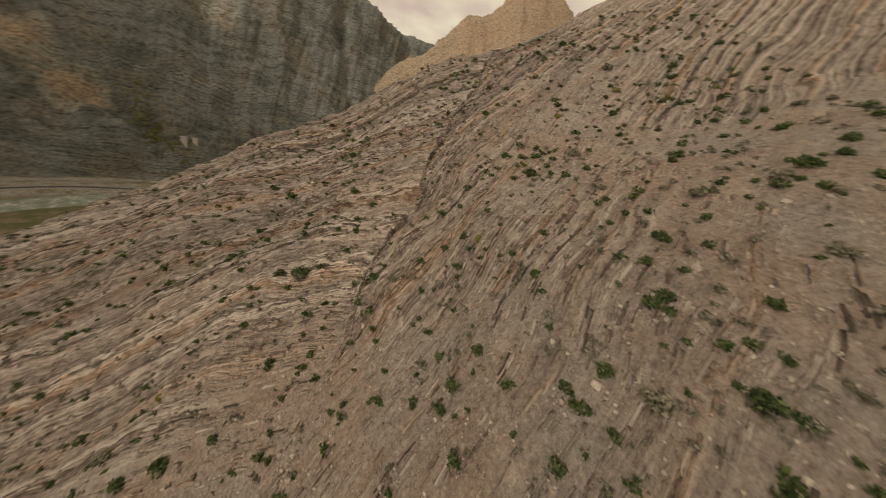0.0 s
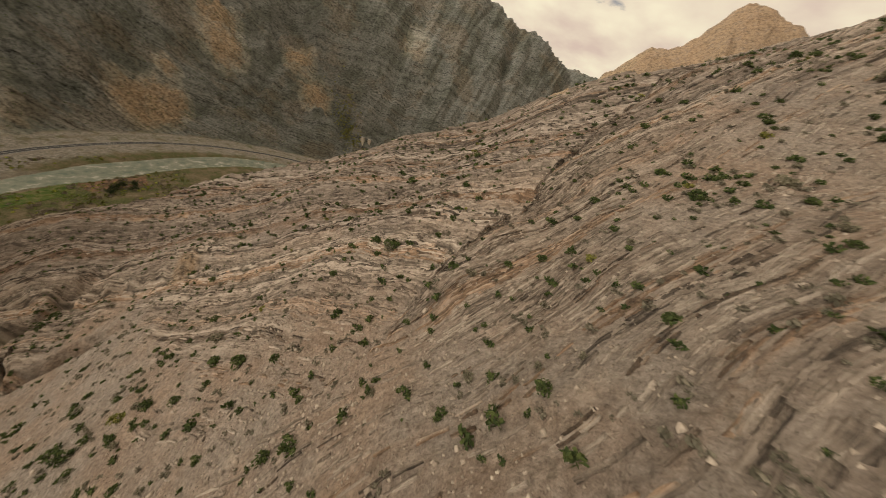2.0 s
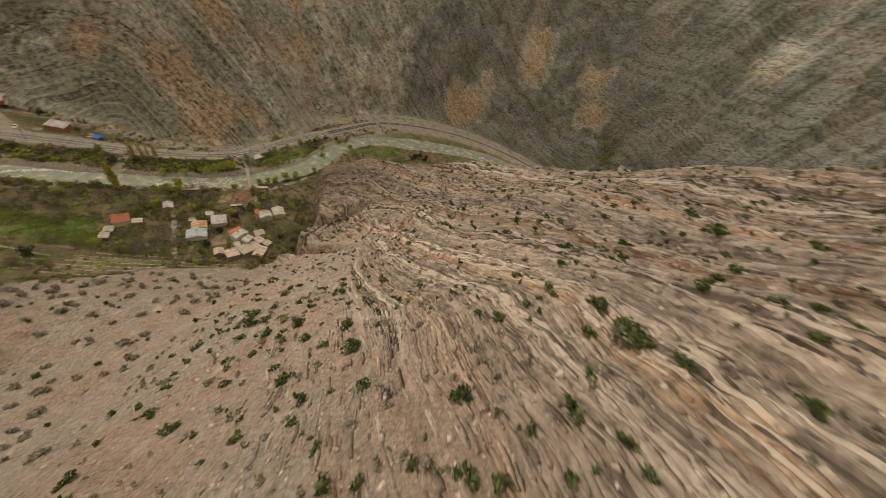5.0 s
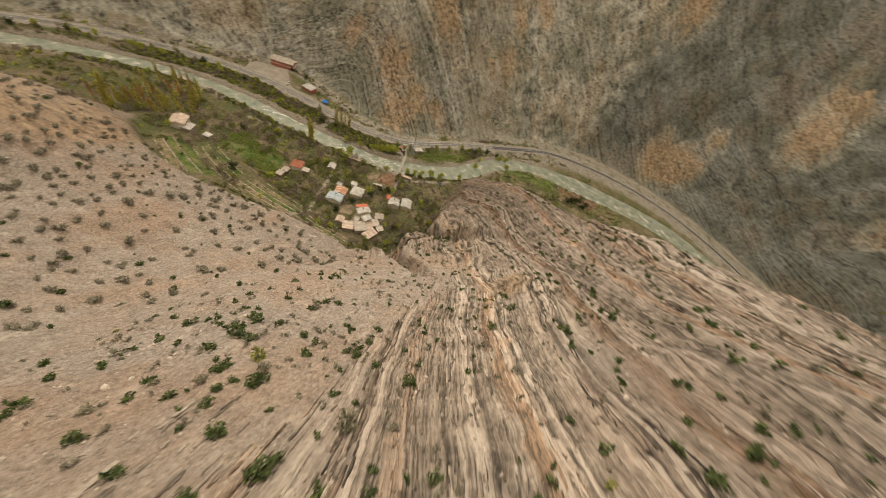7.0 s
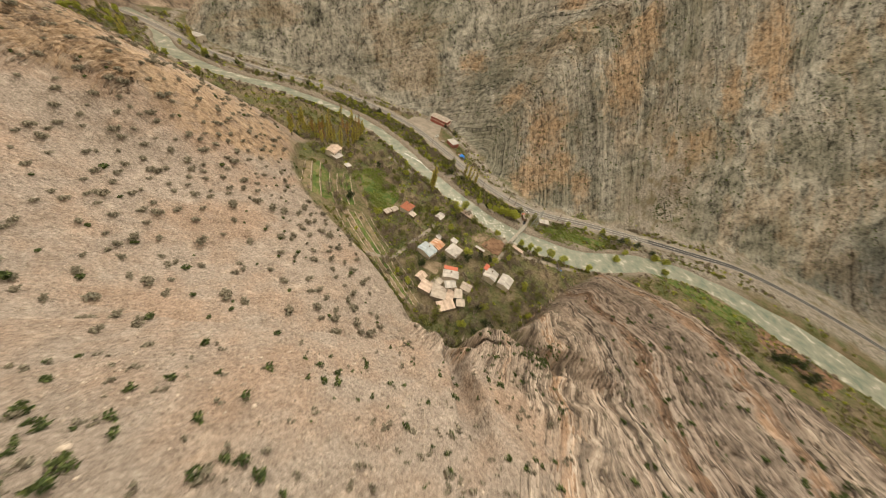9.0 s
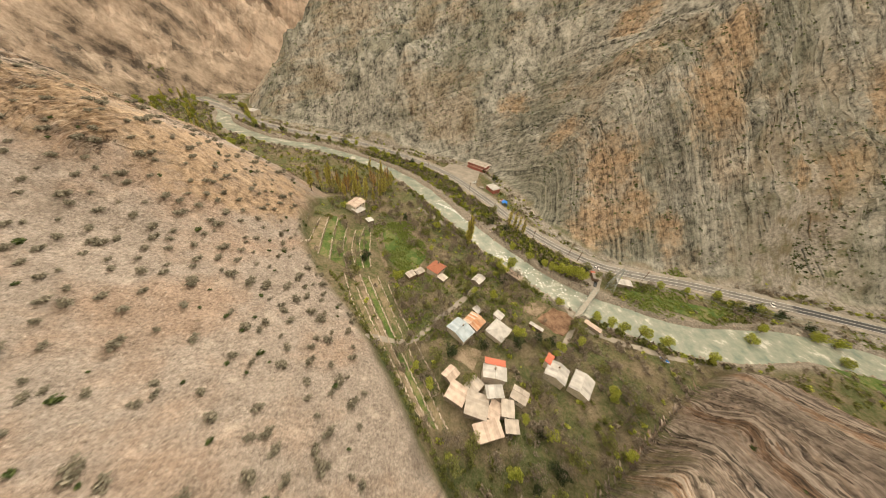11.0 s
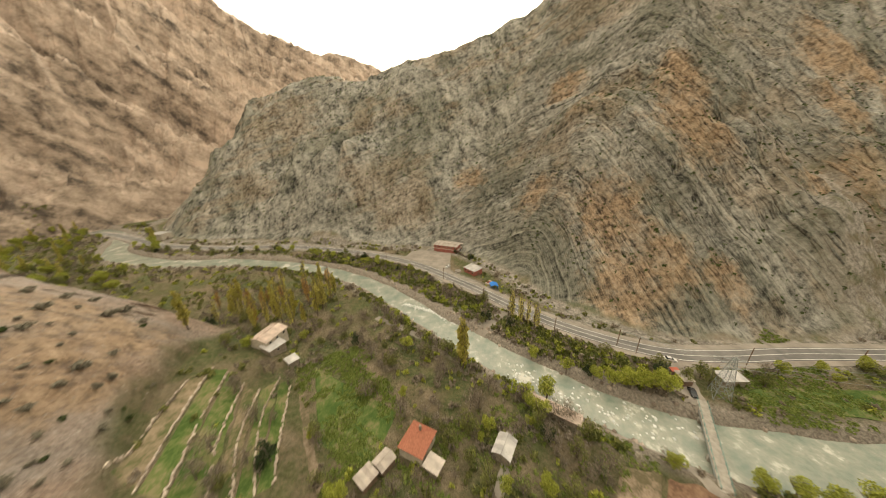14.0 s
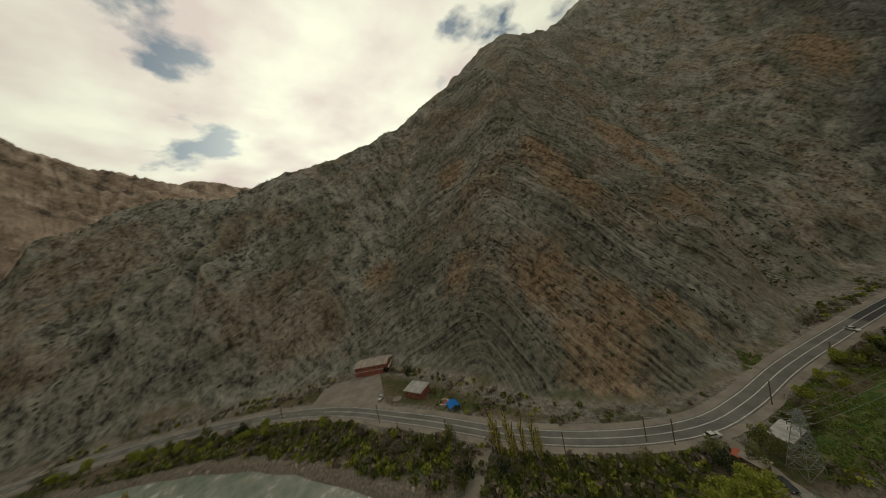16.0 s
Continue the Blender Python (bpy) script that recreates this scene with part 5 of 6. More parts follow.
def house(corners, eave, rise, roof_mat, wall_mat, label, kind="gable", name="house", chimney=False, base=None, windows=True, sheets=1.1, over=0.4):
    c, ang, n, w = rect_of(corners)
    z = (on_ground(c[0], c[1]) if base is None else base)
    lows = [on_ground(*q) for q in corners]
    root = tagged(new(name), label, "shed" if name == "shed" else "house", "houses of the hamlet" if name == "house" else "")
    root.matrix_world = Matrix.Translation((c[0], c[1], z)) @ Matrix.Rotation(ang, 4, "Z")
    part("wall", box_mesh((-n / 2, -w / 2, min(lows) - z - 0.6), (n / 2, w / 2, eave)), wall_mat, root)
    hn, hw = n / 2 + over, w / 2 + over
    roof = new("roof")
    roof.parent = root
    drop = rise * over / (w / 2)
    if kind == "gable":
        for s in (1, -1):
            roof_side(roof, "roof_sheet", -hn, hn, (s * hw, eave - drop + 0.1), (0, eave + rise + 0.1), roof_mat, sheets)
        bm = bmesh.new()
        for x in (-n / 2, n / 2 - 0.2):
            v = [bm.verts.new(q) for q in ((x, -w / 2, eave), (x, w / 2, eave), (x, 0, eave + rise), (x + 0.2, -w / 2, eave), (x + 0.2, w / 2, eave), (x + 0.2, 0, eave + rise))]
            for f in ((0, 2, 1), (3, 4, 5), (0, 3, 5, 2), (1, 2, 5, 4), (0, 1, 4, 3)):
                bm.faces.new([v[i] for i in f])
        part("gable_wall", bm, wall_mat, root)
        bm = bmesh.new()
        rod(bm, (-hn, 0, eave + rise + 0.13), (hn, 0, eave + rise + 0.13), 0.09, 6)
        part("ridge_cap", bm, roof_mat, roof)
    elif kind == "hip":
        rid = max(0.2, n / 2 - w / 2)
        e, t = eave - drop + 0.1, eave + rise
        pts = [(-hn, -hw, e), (hn, -hw, e), (hn, hw, e), (-hn, hw, e), (-rid, 0, t), (rid, 0, t)]
        for f in ((0, 1, 5, 4), (2, 3, 4, 5), (1, 2, 5), (3, 0, 4)):
            bm = bmesh.new()
            top = [bm.verts.new(pts[i]) for i in f]
            bot = [bm.verts.new((pts[i][0], pts[i][1], pts[i][2] - 0.12)) for i in f]
            bm.faces.new(top), bm.faces.new(bot[::-1])
            for i in range(len(f)):
                bm.faces.new((top[i], bot[i], bot[(i + 1) % len(f)], top[(i + 1) % len(f)]))
            bmesh.ops.recalc_face_normals(bm, faces=bm.faces)
            part("roof_slope", bm, roof_mat, roof)
    else:
        roof_side(roof, "roof_sheet", -hn, hn, (-hw, eave + 0.1), (hw, eave + rise + 0.1), roof_mat, sheets)
        part("upper_wall", box_mesh((-n / 2, w / 2 - 0.25, eave), (n / 2, w / 2, eave + rise * 0.95)), wall_mat, root)
    if windows:
        k = max(1, int(n / 3.2))
        for s in (-1, 1):
            for i in range(k):
                x = -n / 2 + n * (i + 0.5) / k
                win = part("window", box_mesh((x - 0.55, s * (w / 2 + 0.015) - 0.03, eave - 1.75), (x + 0.55, s * (w / 2 + 0.015) + 0.03, eave - 0.65)), PLASTER, root, "pale window frame")
                part("pane", box_mesh((x - 0.45, s * (w / 2 + 0.05) - 0.012, eave - 1.65), (x + 0.45, s * (w / 2 + 0.05) + 0.012, eave - 0.75)), DARK, win)
        part("door", box_mesh((n / 2 - 0.02, -0.5, 0.0), (n / 2 + 0.06, 0.5, min(2.05, eave - 0.2))), WOOD, root)
    if chimney:
        part("chimney", box_mesh((n * 0.2 - 0.3, -0.3, eave), (n * 0.2 + 0.3, 0.3, eave + rise + 1.0), 0.04), STONEWALL, root)
    return root


def build_hamlet():
    house([(101, 8.2), (93.6, 5.7), (89, 13.3), (94.6, 16.4)], 3.4, 1.2, TIN_BLUE, PLASTER, "village house with a blue-grey tin gable roof", chimney=True)
    house([(92, 7.4), (85.8, 4.6), (81.9, 10.4), (87.4, 13.5)], 3.6, 0.9, TIN_RUST, STONEWALL, "village house with a rusty orange and white tin roof", sheets=0.9)
    house([(82.9, 14.3), (75.1, 10.7), (73.1, 18.2), (80.8, 22.1)], 3.4, 1.7, TIN_WHITE, PLASTER, "village house with a white hipped tin roof", "hip")
    house([(75.8, 8.1), (72.8, 6.6), (71.0, 9.8), (74.0, 11.2)], 2.6, 0.4, TIN_WHITE, PLASTER, "small white flat-roofed annex beside a house", "shed", "shed", windows=False)
    house([(83.8, 2.0), (81.2, 1.2), (80.2, 4.0), (82.6, 5.0)], 2.4, 0.3, TIN_WHITE, STONEWALL, "small pale shed beside the rusty house", "shed", "shed", windows=False)
    house([(109.4, 26.3), (105.4, 24.6), (102.5, 27.9), (107.1, 30.2)], 2.6, 0.8, TIN_PEACH, STONEWALL, "low barn with a weathered pinkish roof")
    house([(111.5, 34.6), (106.6, 30.4), (102.4, 35.4), (107.1, 39.2)], 3.4, 0.6, TIN_PEACH, STONEWALL, "stone house with a flat peach-coloured roof", "shed")
    house([(108, 42.4), (102.5, 35.9), (96.8, 39.6), (100.3, 45.3)], 3.6, 0.5, TIN_TAN, STONEWALL, "large stone house with a grey-tan tin roof", "shed")
    house([(95.9, 33), (92.8, 30.0), (85.8, 32.5), (87.5, 37.6)], 5.0, 0.7, TIN_WHITE, PLASTER, "two-storey white house with a pale tin roof", chimney=True)
    house([(92.6, 29.4), (91.6, 27.8), (84.8, 30.6), (85.6, 32.2)], 5.6, 0.4, RED_TIN, PLASTER, "porch with a bright red tin roof", "shed", windows=False)
    house([(96.5, 36.8), (90.8, 38.6), (92.4, 42.0), (97.8, 40.4)], 5.4, 0.4, TIN_WHITE, PLASTER, "upper storey with a bright white tin roof", "shed")
    house([(92, 42.6), (89, 44.4), (91.6, 48.6), (95.4, 46.6)], 3.6, 0.5, TIN_TAN, STONEWALL, "narrow stone house with a tan roof", "shed")
    house([(103.4, 33.6), (98.0, 31.0), (96.2, 35.2), (101.6, 37.6)], 2.9, 0.4, TIN_TAN, STONEWALL, "low stone barn with a patched tan roof", "shed", windows=False)
    house([(100.8, 46.0), (95.8, 41.4), (92.6, 43.6), (97.0, 47.0)], 3.0, 0.4, TIN_PEACH, STONEWALL, "stone barn roof joining two houses", "shed", windows=False)
    house([(85, 39.2), (81.7, 43.6), (85.2, 46.8), (88.2, 42.6)], 3.4, 0.9, TIN_TAN, PLASTER, "small house with a grey gable roof")
    house([(105.9, 46), (96.6, 47.0), (98.0, 52.0), (106.4, 51)], 2.8, 0.5, TIN_PEACH, STONEWALL, "long low barn with a peach roof", "shed")
    house([(94.2, 48.4), (90.6, 50.1), (92.4, 53.0), (96.3, 51.4)], 2.6, 0.4, TIN_TAN, STONEWALL, "low stone shed with a tan roof", "shed", "shed", windows=False)
    house([(70.6, 39.6), (64.6, 35.6), (61.1, 42.5), (66.6, 46)], 4.0, 1.3, TIN_WHITE, PLASTER, "white house with a pale tin gable roof", chimney=True)
    house([(67.6, 35.6), (63.9, 33.6), (62.9, 35.2), (66.6, 37.4)], 4.4, 0.3, RED_TIN, PLASTER, "red tin porch roof on a white house", "shed", windows=False)
    house([(64.6, 47), (56.6, 42.8), (53.3, 48.9), (60.5, 53)], 3.4, 1.1, TIN_WHITE, PLASTER, "house with a grey-white tin roof")
    house([(95.9, -30), (89.3, -33.9), (86.4, -27.9), (92.8, -23.6)], 3.8, 2.0, TILE_RED, PLASTER, "house with a red clay-tile hipped roof", "hip", chimney=True)
    house([(92.6, -22.6), (89.6, -24.2), (87.8, -20.8), (90.8, -19.2)], 2.4, 0.3, TIN_TAN, STONEWALL, "lean-to with a grey tin roof", "shed", "shed", windows=False)
    house([(103.4, -30.4), (99.4, -31.6), (98.0, -28.6), (101.8, -27)], 2.6, 0.6, TIN_TAN, WOOD, "garden shed with a grey roof", "gable", "shed", windows=False)
    house([(108.4, -29), (104.4, -30.4), (103.2, -27.4), (107, -26)], 2.4, 0.4, TIN_TAN, WOOD, "open wooden shed with a tin roof", "shed", "shed", windows=False)
    house([(75.5, -15.7), (70.4, -18.2), (68.6, -14.2), (73.6, -11.6)], 2.8, 0.9, TIN_WHITE, STONEWALL, "small garden house with a white roof", "gable", "shed", windows=False)
    house([(131.1, -95.5), (123.3, -102.5), (117.8, -97.7), (124.6, -90.3)], 5.0, 1.2, TIN_PEACH, PLASTER, "two-storey farmhouse with a pinkish roof above the terraces")
    house([(127, -91.5), (121.6, -95.2), (119.4, -89.6), (124.6, -86.6)], 3.2, 0.4, TIN_WHITE, STONEWALL, "low annex with a pale tin roof", "shed")
    house([(119.8, -82.4), (116.6, -83.6), (115.6, -80.2), (118.8, -79)], 2.2, 0.3, TIN_WHITE, STONEWALL, "white-roofed hut beside the terraces", "shed", "shed", windows=False)
    house([(61.2, 17.2), (60.0, 16.4), (56.6, 21.8), (58.0, 22.6)], 1.8, 0.2, TIN_WHITE, WOOD, "long narrow white-roofed hen house", "shed", "shed", windows=False, over=0.2)
    house([(34, 24.6), (31.8, 23.6), (28.8, 31.2), (31.2, 32.2)], 2.0, 0.3, TIN_PEACH, STONEWALL, "pinkish roofless-looking riverside shed", "shed", "shed", windows=False, over=0.1)
    house([(56.5, -22), (53.0, -23.5), (45.4, -9.4), (48.4, -7.8)], 2.0, 0.2, TIN_PEACH, STONEWALL, "long riverside barn with a pale roof", "shed", "shed", windows=False)
    house([(2.2, -1.2), (-0.4, 0.6), (1.2, 4.4), (4.0, 2.6)], 2.6, 0.3, TIN_TAN, WOOD, "dark hut with a grey roof beside the bridge approach", "shed", "shed", windows=False)
    house([(1.8, -2.6), (0, -1.4), (0.6, -0.2), (2.2, -1.4)], 2.8, 0.1, RED_TIN, WOOD, "small red-roofed kiosk beside the road", "shed", "shed", windows=False)
    house([(-9.7, 6.7), (-16.0, 10.7), (-14.0, 14.0), (-7.2, 9.9)], 2.6, 0.5, TIN_WHITE, STONEWALL, "long shed with a whitish tin roof beside the pylon", "shed", "shed", windows=False)
    # roadside restaurant under the cliff
    inn = house([(7.6, -161.2), (-3.6, -145), (-10.6, -150.5), (1.0, -166.5)], 5.6, 0.8, TIN_TAN, PINKWALL, "two-storey red roadside restaurant with a covered terrace")
    c, ang, n, w = rect_of([(7.6, -161.2), (-3.6, -145), (-10.6, -150.5), (1.0, -166.5)])
    part("terrace", box_mesh((-n / 2 - 1, w / 2, 0.1), (n / 2 + 1, w / 2 + 3.6, 2.6), 0.05), PINKWALL, inn, "red-painted terrace base")
    part("canopy", box_mesh((-n / 2 - 1.2, w / 2 + 0.1, 5.2), (n / 2 + 1.2, w / 2 + 3.9, 5.4), 0.04), TIN_TAN, inn, "grey terrace roof")
    for k in range(7):
        x = -n / 2 - 0.7 + k * (n + 1.4) / 6
        part("post", box_mesh((x - 0.12, w / 2 + 3.2, 2.6), (x + 0.12, w / 2 + 3.44, 5.2)), PLASTER, inn, "white terrace post")
    part("balcony_band", box_mesh((-n / 2 - 0.6, -w / 2 - 0.12, 2.6), (n / 2 + 1.1, w / 2 + 3.7, 2.95)), PLASTER, inn, "white balcony band")
    house([(11.8, -114.6), (10.6, -104.7), (3.6, -106.0), (4.6, -115.6)], 3.4, 0.8, TIN_WHITE, PINKWALL, "brick-red shop with a pale grey roof", "shed")
    house([(209, -334), (200, -326), (206, -319), (215, -327)], 5, 0.5, TIN_WHITE, PLASTER, "white building at the river bend")
    house([(-146, 522), (-153, 520), (-155, 526), (-148, 528)], 4.2, 0.8, TIN_WHITE, PLASTER, "small white house among trees in a side gully")
    house([(-137, 531), (-142, 529), (-144, 534), (-139, 536)], 3.4, 0.7, TIN_WHITE, PLASTER, "low white house at the mouth of a side gully")


build_hamlet()

# ---- roadside things ----
BLUE = simple_material("blue_tarpaulin", (0.02, 0.20, 0.72), 0.6, 0.15, 1.0)
CARWHITE = simple_material("white_car_paint", (0.72, 0.72, 0.70), 0.25, 0.04)
CARBLACK = simple_material("black_car_paint", (0.02, 0.022, 0.026), 0.2, 0.04)
RUBBER = simple_material("tyre_rubber", (0.025, 0.025, 0.025), 0.9, 0.1)
GLASS = simple_material("car_glass", (0.02, 0.025, 0.03), 0.08, 0.02)


def prism(profile, y0, y1):
    """A side profile (x, z) pulled across the width."""
    bm = bmesh.new()
    a = [bm.verts.new((x, y0, z)) for x, z in profile]
    b = [bm.verts.new((x, y1, z)) for x, z in profile]
    bm.faces.new(a), bm.faces.new(b[::-1])
    for k in range(len(a)):
        bm.faces.new((a[k], b[k], b[(k + 1) % len(a)], a[(k + 1) % len(a)]))
    bmesh.ops.recalc_face_normals(bm, faces=bm.faces)
    return bm


def car(x, y, turn, paint, label, lift=0.0):
    root = tagged(new("car"), label, "car", "parked cars")
    root.matrix_world = Matrix.Translation((x, y, on_ground(x, y) + 0.16 + lift)) @ Matrix.Rotation(radians(turn), 4, "Z")
    body = prism([(-2.15, 0.35), (-2.1, 0.85), (-1.5, 0.95), (-0.95, 1.0), (1.0, 0.98), (1.75, 0.85), (2.15, 0.7), (2.15, 0.35), (1.8, 0.25), (-1.8, 0.25)], -0.86, 0.86)
    bmesh.ops.bevel(body, geom=body.edges[:], offset=0.06, segments=1, affect="EDGES")
    part("body", body, paint, root)
    cab = prism([(-1.65, 0.95), (-1.25, 1.42), (0.25, 1.45), (0.95, 0.98)], -0.74, 0.74)
    part("cabin_glass", cab, GLASS, root)
    part("roof_panel", box_mesh((-1.2, -0.7, 1.42), (0.2, 0.7, 1.49), 0.03), paint, root)
    for wx in (-1.35, 1.35):
        for wy in (-0.8, 0.8):
            bm = bmesh.new()
            rod(bm, (wx, wy - 0.1, 0.31), (wx, wy + 0.1, 0.31), 0.31, 12)
            wheel = part("wheel", bm, RUBBER, root)
            bm = bmesh.new()
            rod(bm, (wx, wy - 0.11, 0.31), (wx, wy + 0.11, 0.31), 0.18, 8)
            part("rim", bm, STEEL, wheel)
    for wy in (-0.6, 0.6):
        part("headlight", box_mesh((2.08, wy - 0.16, 0.62), (2.18, wy + 0.16, 0.76)), PAINT, root)


car(5.2, 5.4, 36, CARBLACK, "black car parked on the bridge approach", 0.1)
car(-6.0, -4.9, 128, CARWHITE, "white car parked beside the road")
car(17.5, -126, 20, CARWHITE, "white car parked on the gravel lot", 0.25)
car(-92, 50, 35, CARWHITE, "white car standing on the valley road", 0.1)


def tent(x, y, turn):
    root = tagged(new("market_tent"), "bright blue tarpaulin tent beside the road", "tent")
    root.matrix_world = Matrix.Translation((x, y, on_ground(x, y))) @ Matrix.Rotation(radians(turn), 4, "Z")
    for sx in (-2.4, 2.4):
        for sy in (-2.0, 2.0):
            bm = bmesh.new()
            rod(bm, (sx, sy, -0.3), (sx, sy, 2.3), 0.05, 6)
            part("pole", bm, STEEL, root)
    for s in (-1, 1):
        bm = bmesh.new()
        p = [(-2.6, 0, 3.1), (2.6, 0, 3.1), (2.6, s * 2.3, 2.2), (-2.6, s * 2.3, 2.2)]
        v = [bm.verts.new(q) for q in p] + [bm.verts.new((q[0], q[1], q[2] - 0.06)) for q in p]
        for f in ((0, 1, 2, 3), (7, 6, 5, 4), (0, 4, 5, 1), (1, 5, 6, 2), (2, 6, 7, 3), (3, 7, 4, 0)):
            bm.faces.new([v[i] for i in f])
        bmesh.ops.recalc_face_normals(bm, faces=bm.faces)
        part("canopy", bm, BLUE, root)
    part("back_cloth", box_mesh((-2.5, 2.1, 0.1), (2.5, 2.16, 2.2)), BLUE, root)


tent(10.6, -86.5, 60)
pool = tagged(new("stone_basin"), "white-rimmed round stall base with red inside", "basin")
pool.matrix_world = Matrix.Translation((8.8, -93, on_ground(8.8, -93)))
_bm = bmesh.new()
rod(_bm, (0, 0, -0.3), (0, 0, 0.9), 2.4, 14)
part("rim", _bm, PLASTER, pool)
_bm = bmesh.new()
rod(_bm, (0, 0, 0.5), (0, 0, 0.93), 1.7, 14)
part("inside", _bm, PINKWALL, pool, "dull red floor of the basin")
_bm = bmesh.new()
rod(_bm, (15, -117, on_ground(15, -117) - 0.3), (15, -117, on_ground(15, -117) + 0.8), 2.2, 12)
tagged(part("round_platform", _bm, EARTH), "low round pale stone platform by the shop", "platform")


def pylon(x, y, h):
    root = tagged(new("pylon"), "grey steel lattice power pylon beside the bridge approach", "pylon")
    root.matrix_world = Matrix.Translation((x, y, on_ground(x, y) - 0.3)) @ Matrix.Rotation(radians(35), 4, "Z")

    def corner(k, z):
        w = 1.9 * (1 - z / h) ** 0.9 + 0.35
        return ((1, 1), (-1, 1), (-1, -1), (1, -1))[k % 4][0] * w, ((1, 1), (-1, 1), (-1, -1), (1, -1))[k % 4][1] * w, z
    levels = [0, 3, 5.6, 7.8, 9.6, 11.2, 12.6, 13.9, 15.0, h]
    for k in range(4):
        bm = bmesh.new()
        for a, b in zip(levels, levels[1:]):
            rod(bm, corner(k, a), corner(k, b), 0.09)
        part("leg", bm, STEEL, root)
        bm = bmesh.new()
        for i, (a, b) in enumerate(zip(levels, levels[1:])):
            rod(bm, corner(k, a), corner(k + 1, b), 0.05)
            rod(bm, corner(k + 1, a), corner(k, b), 0.05)
            rod(bm, corner(k, b), corner(k + 1, b), 0.05)
        part("bracing", bm, STEEL, root)
    for z in (12.0, 13.6, 15.2):
        for s in (-1, 1):
            bm = bmesh.new()
            rod(bm, (0, s * 0.3, z), (0, s * 3.0, z + 0.2), 0.07)
            rod(bm, (0, s * 0.3, z + 0.7), (0, s * 3.0, z + 0.2), 0.05)
            arm = part("crossarm", bm, STEEL, root)
            bm = bmesh.new()
            rod(bm, (0, s * 2.9, z + 0.2), (0, s * 2.9, z - 0.5), 0.07, 6)
            part("insulator", bm, WOOD, arm)
    return root


pylon(-1.0, 10.4, 16.2)


def wire(a, b, sag, n=14):
    cu = bpy.data.curves.new("power_line", "CURVE")
    cu.dimensions, cu.bevel_depth, cu.bevel_resolution = "3D", 0.035, 0
    sp = cu.splines.new("POLY")
    sp.points.add(n - 1)
    for k in range(n):
        t = k / (n - 1)
        p = Vector(a).lerp(Vector(b), t)
        sp.points[k].co = (p.x, p.y, p.z - sag * 4 * t * (1 - t), 1)
    cu.materials.append(STEEL)
    return tagged(new("power_line", cu), "thin sagging overhead power line", "cable", "overhead lines")


for _o in (-2.6, 0.0, 2.6):
    wire((-1 + _o * 0.6, 10.4 + _o * 0.6, 14.5), (-95 + _o, 92 + _o, 20), 3.5)
    wire((-1 + _o * 0.6, 10.4 + _o * 0.6, 14.5), (2.4, -20.4, 9.0), 0.6)


def power_pole(x, y, h=8.5):
    root = tagged(new("power_pole"), "thin dark wooden power pole beside the road", "pole", "roadside poles")
    root.matrix_world = Matrix.Translation((x, y, on_ground(x, y) - 0.4))
    bm = bmesh.new()
    rod(bm, (0, 0, 0), (0, 0, h), 0.15, 8)
    part("shaft", bm, WOOD, root)
    part("crossbar", box_mesh((-0.9, -0.06, h - 0.8), (0.9, 0.06, h - 0.66)), WOOD, root)


for _x, _y in ((2.4, -20.4), (0.9, -13.8), (-27.2, 11.6), (-60, 34), (17, -40), (26, -78), (30, -112), (48, -165)):
    power_pole(_x, _y)

# ---- trees ----
BARK = simple_material("grey_bark", (0.20, 0.165, 0.13), 0.95, 0.2, 3.0)
LEAF_POPLAR = island_material("poplar_leaves", (0.27, 0.255, 0.05), (0.64, 0.58, 0.16), third=(0.45, 0.41, 0.095), leafy=0.45)
LEAF_WILLOW = island_material("willow_leaves", (0.20, 0.235, 0.04), (0.56, 0.58, 0.13), third=(0.36, 0.395, 0.07), leafy=0.45)
LEAF_OLIVE = island_material("olive_leaves", (0.105, 0.13, 0.04), (0.34, 0.34, 0.125), third=(0.205, 0.22, 0.07), leafy=0.45)
LEAF_DARK = island_material("dark_evergreen", (0.012, 0.022, 0.010), (0.055, 0.075, 0.03))
LEAF_RUST = island_material("rusty_buds", (0.26, 0.15, 0.045), (0.56, 0.34, 0.12), third=(0.40, 0.26, 0.09), leafy=0.45)
TWIGS = island_material("bare_twigs", (0.13, 0.11, 0.084), (0.35, 0.30, 0.232), third=(0.225, 0.192, 0.145), leafy=0.3)


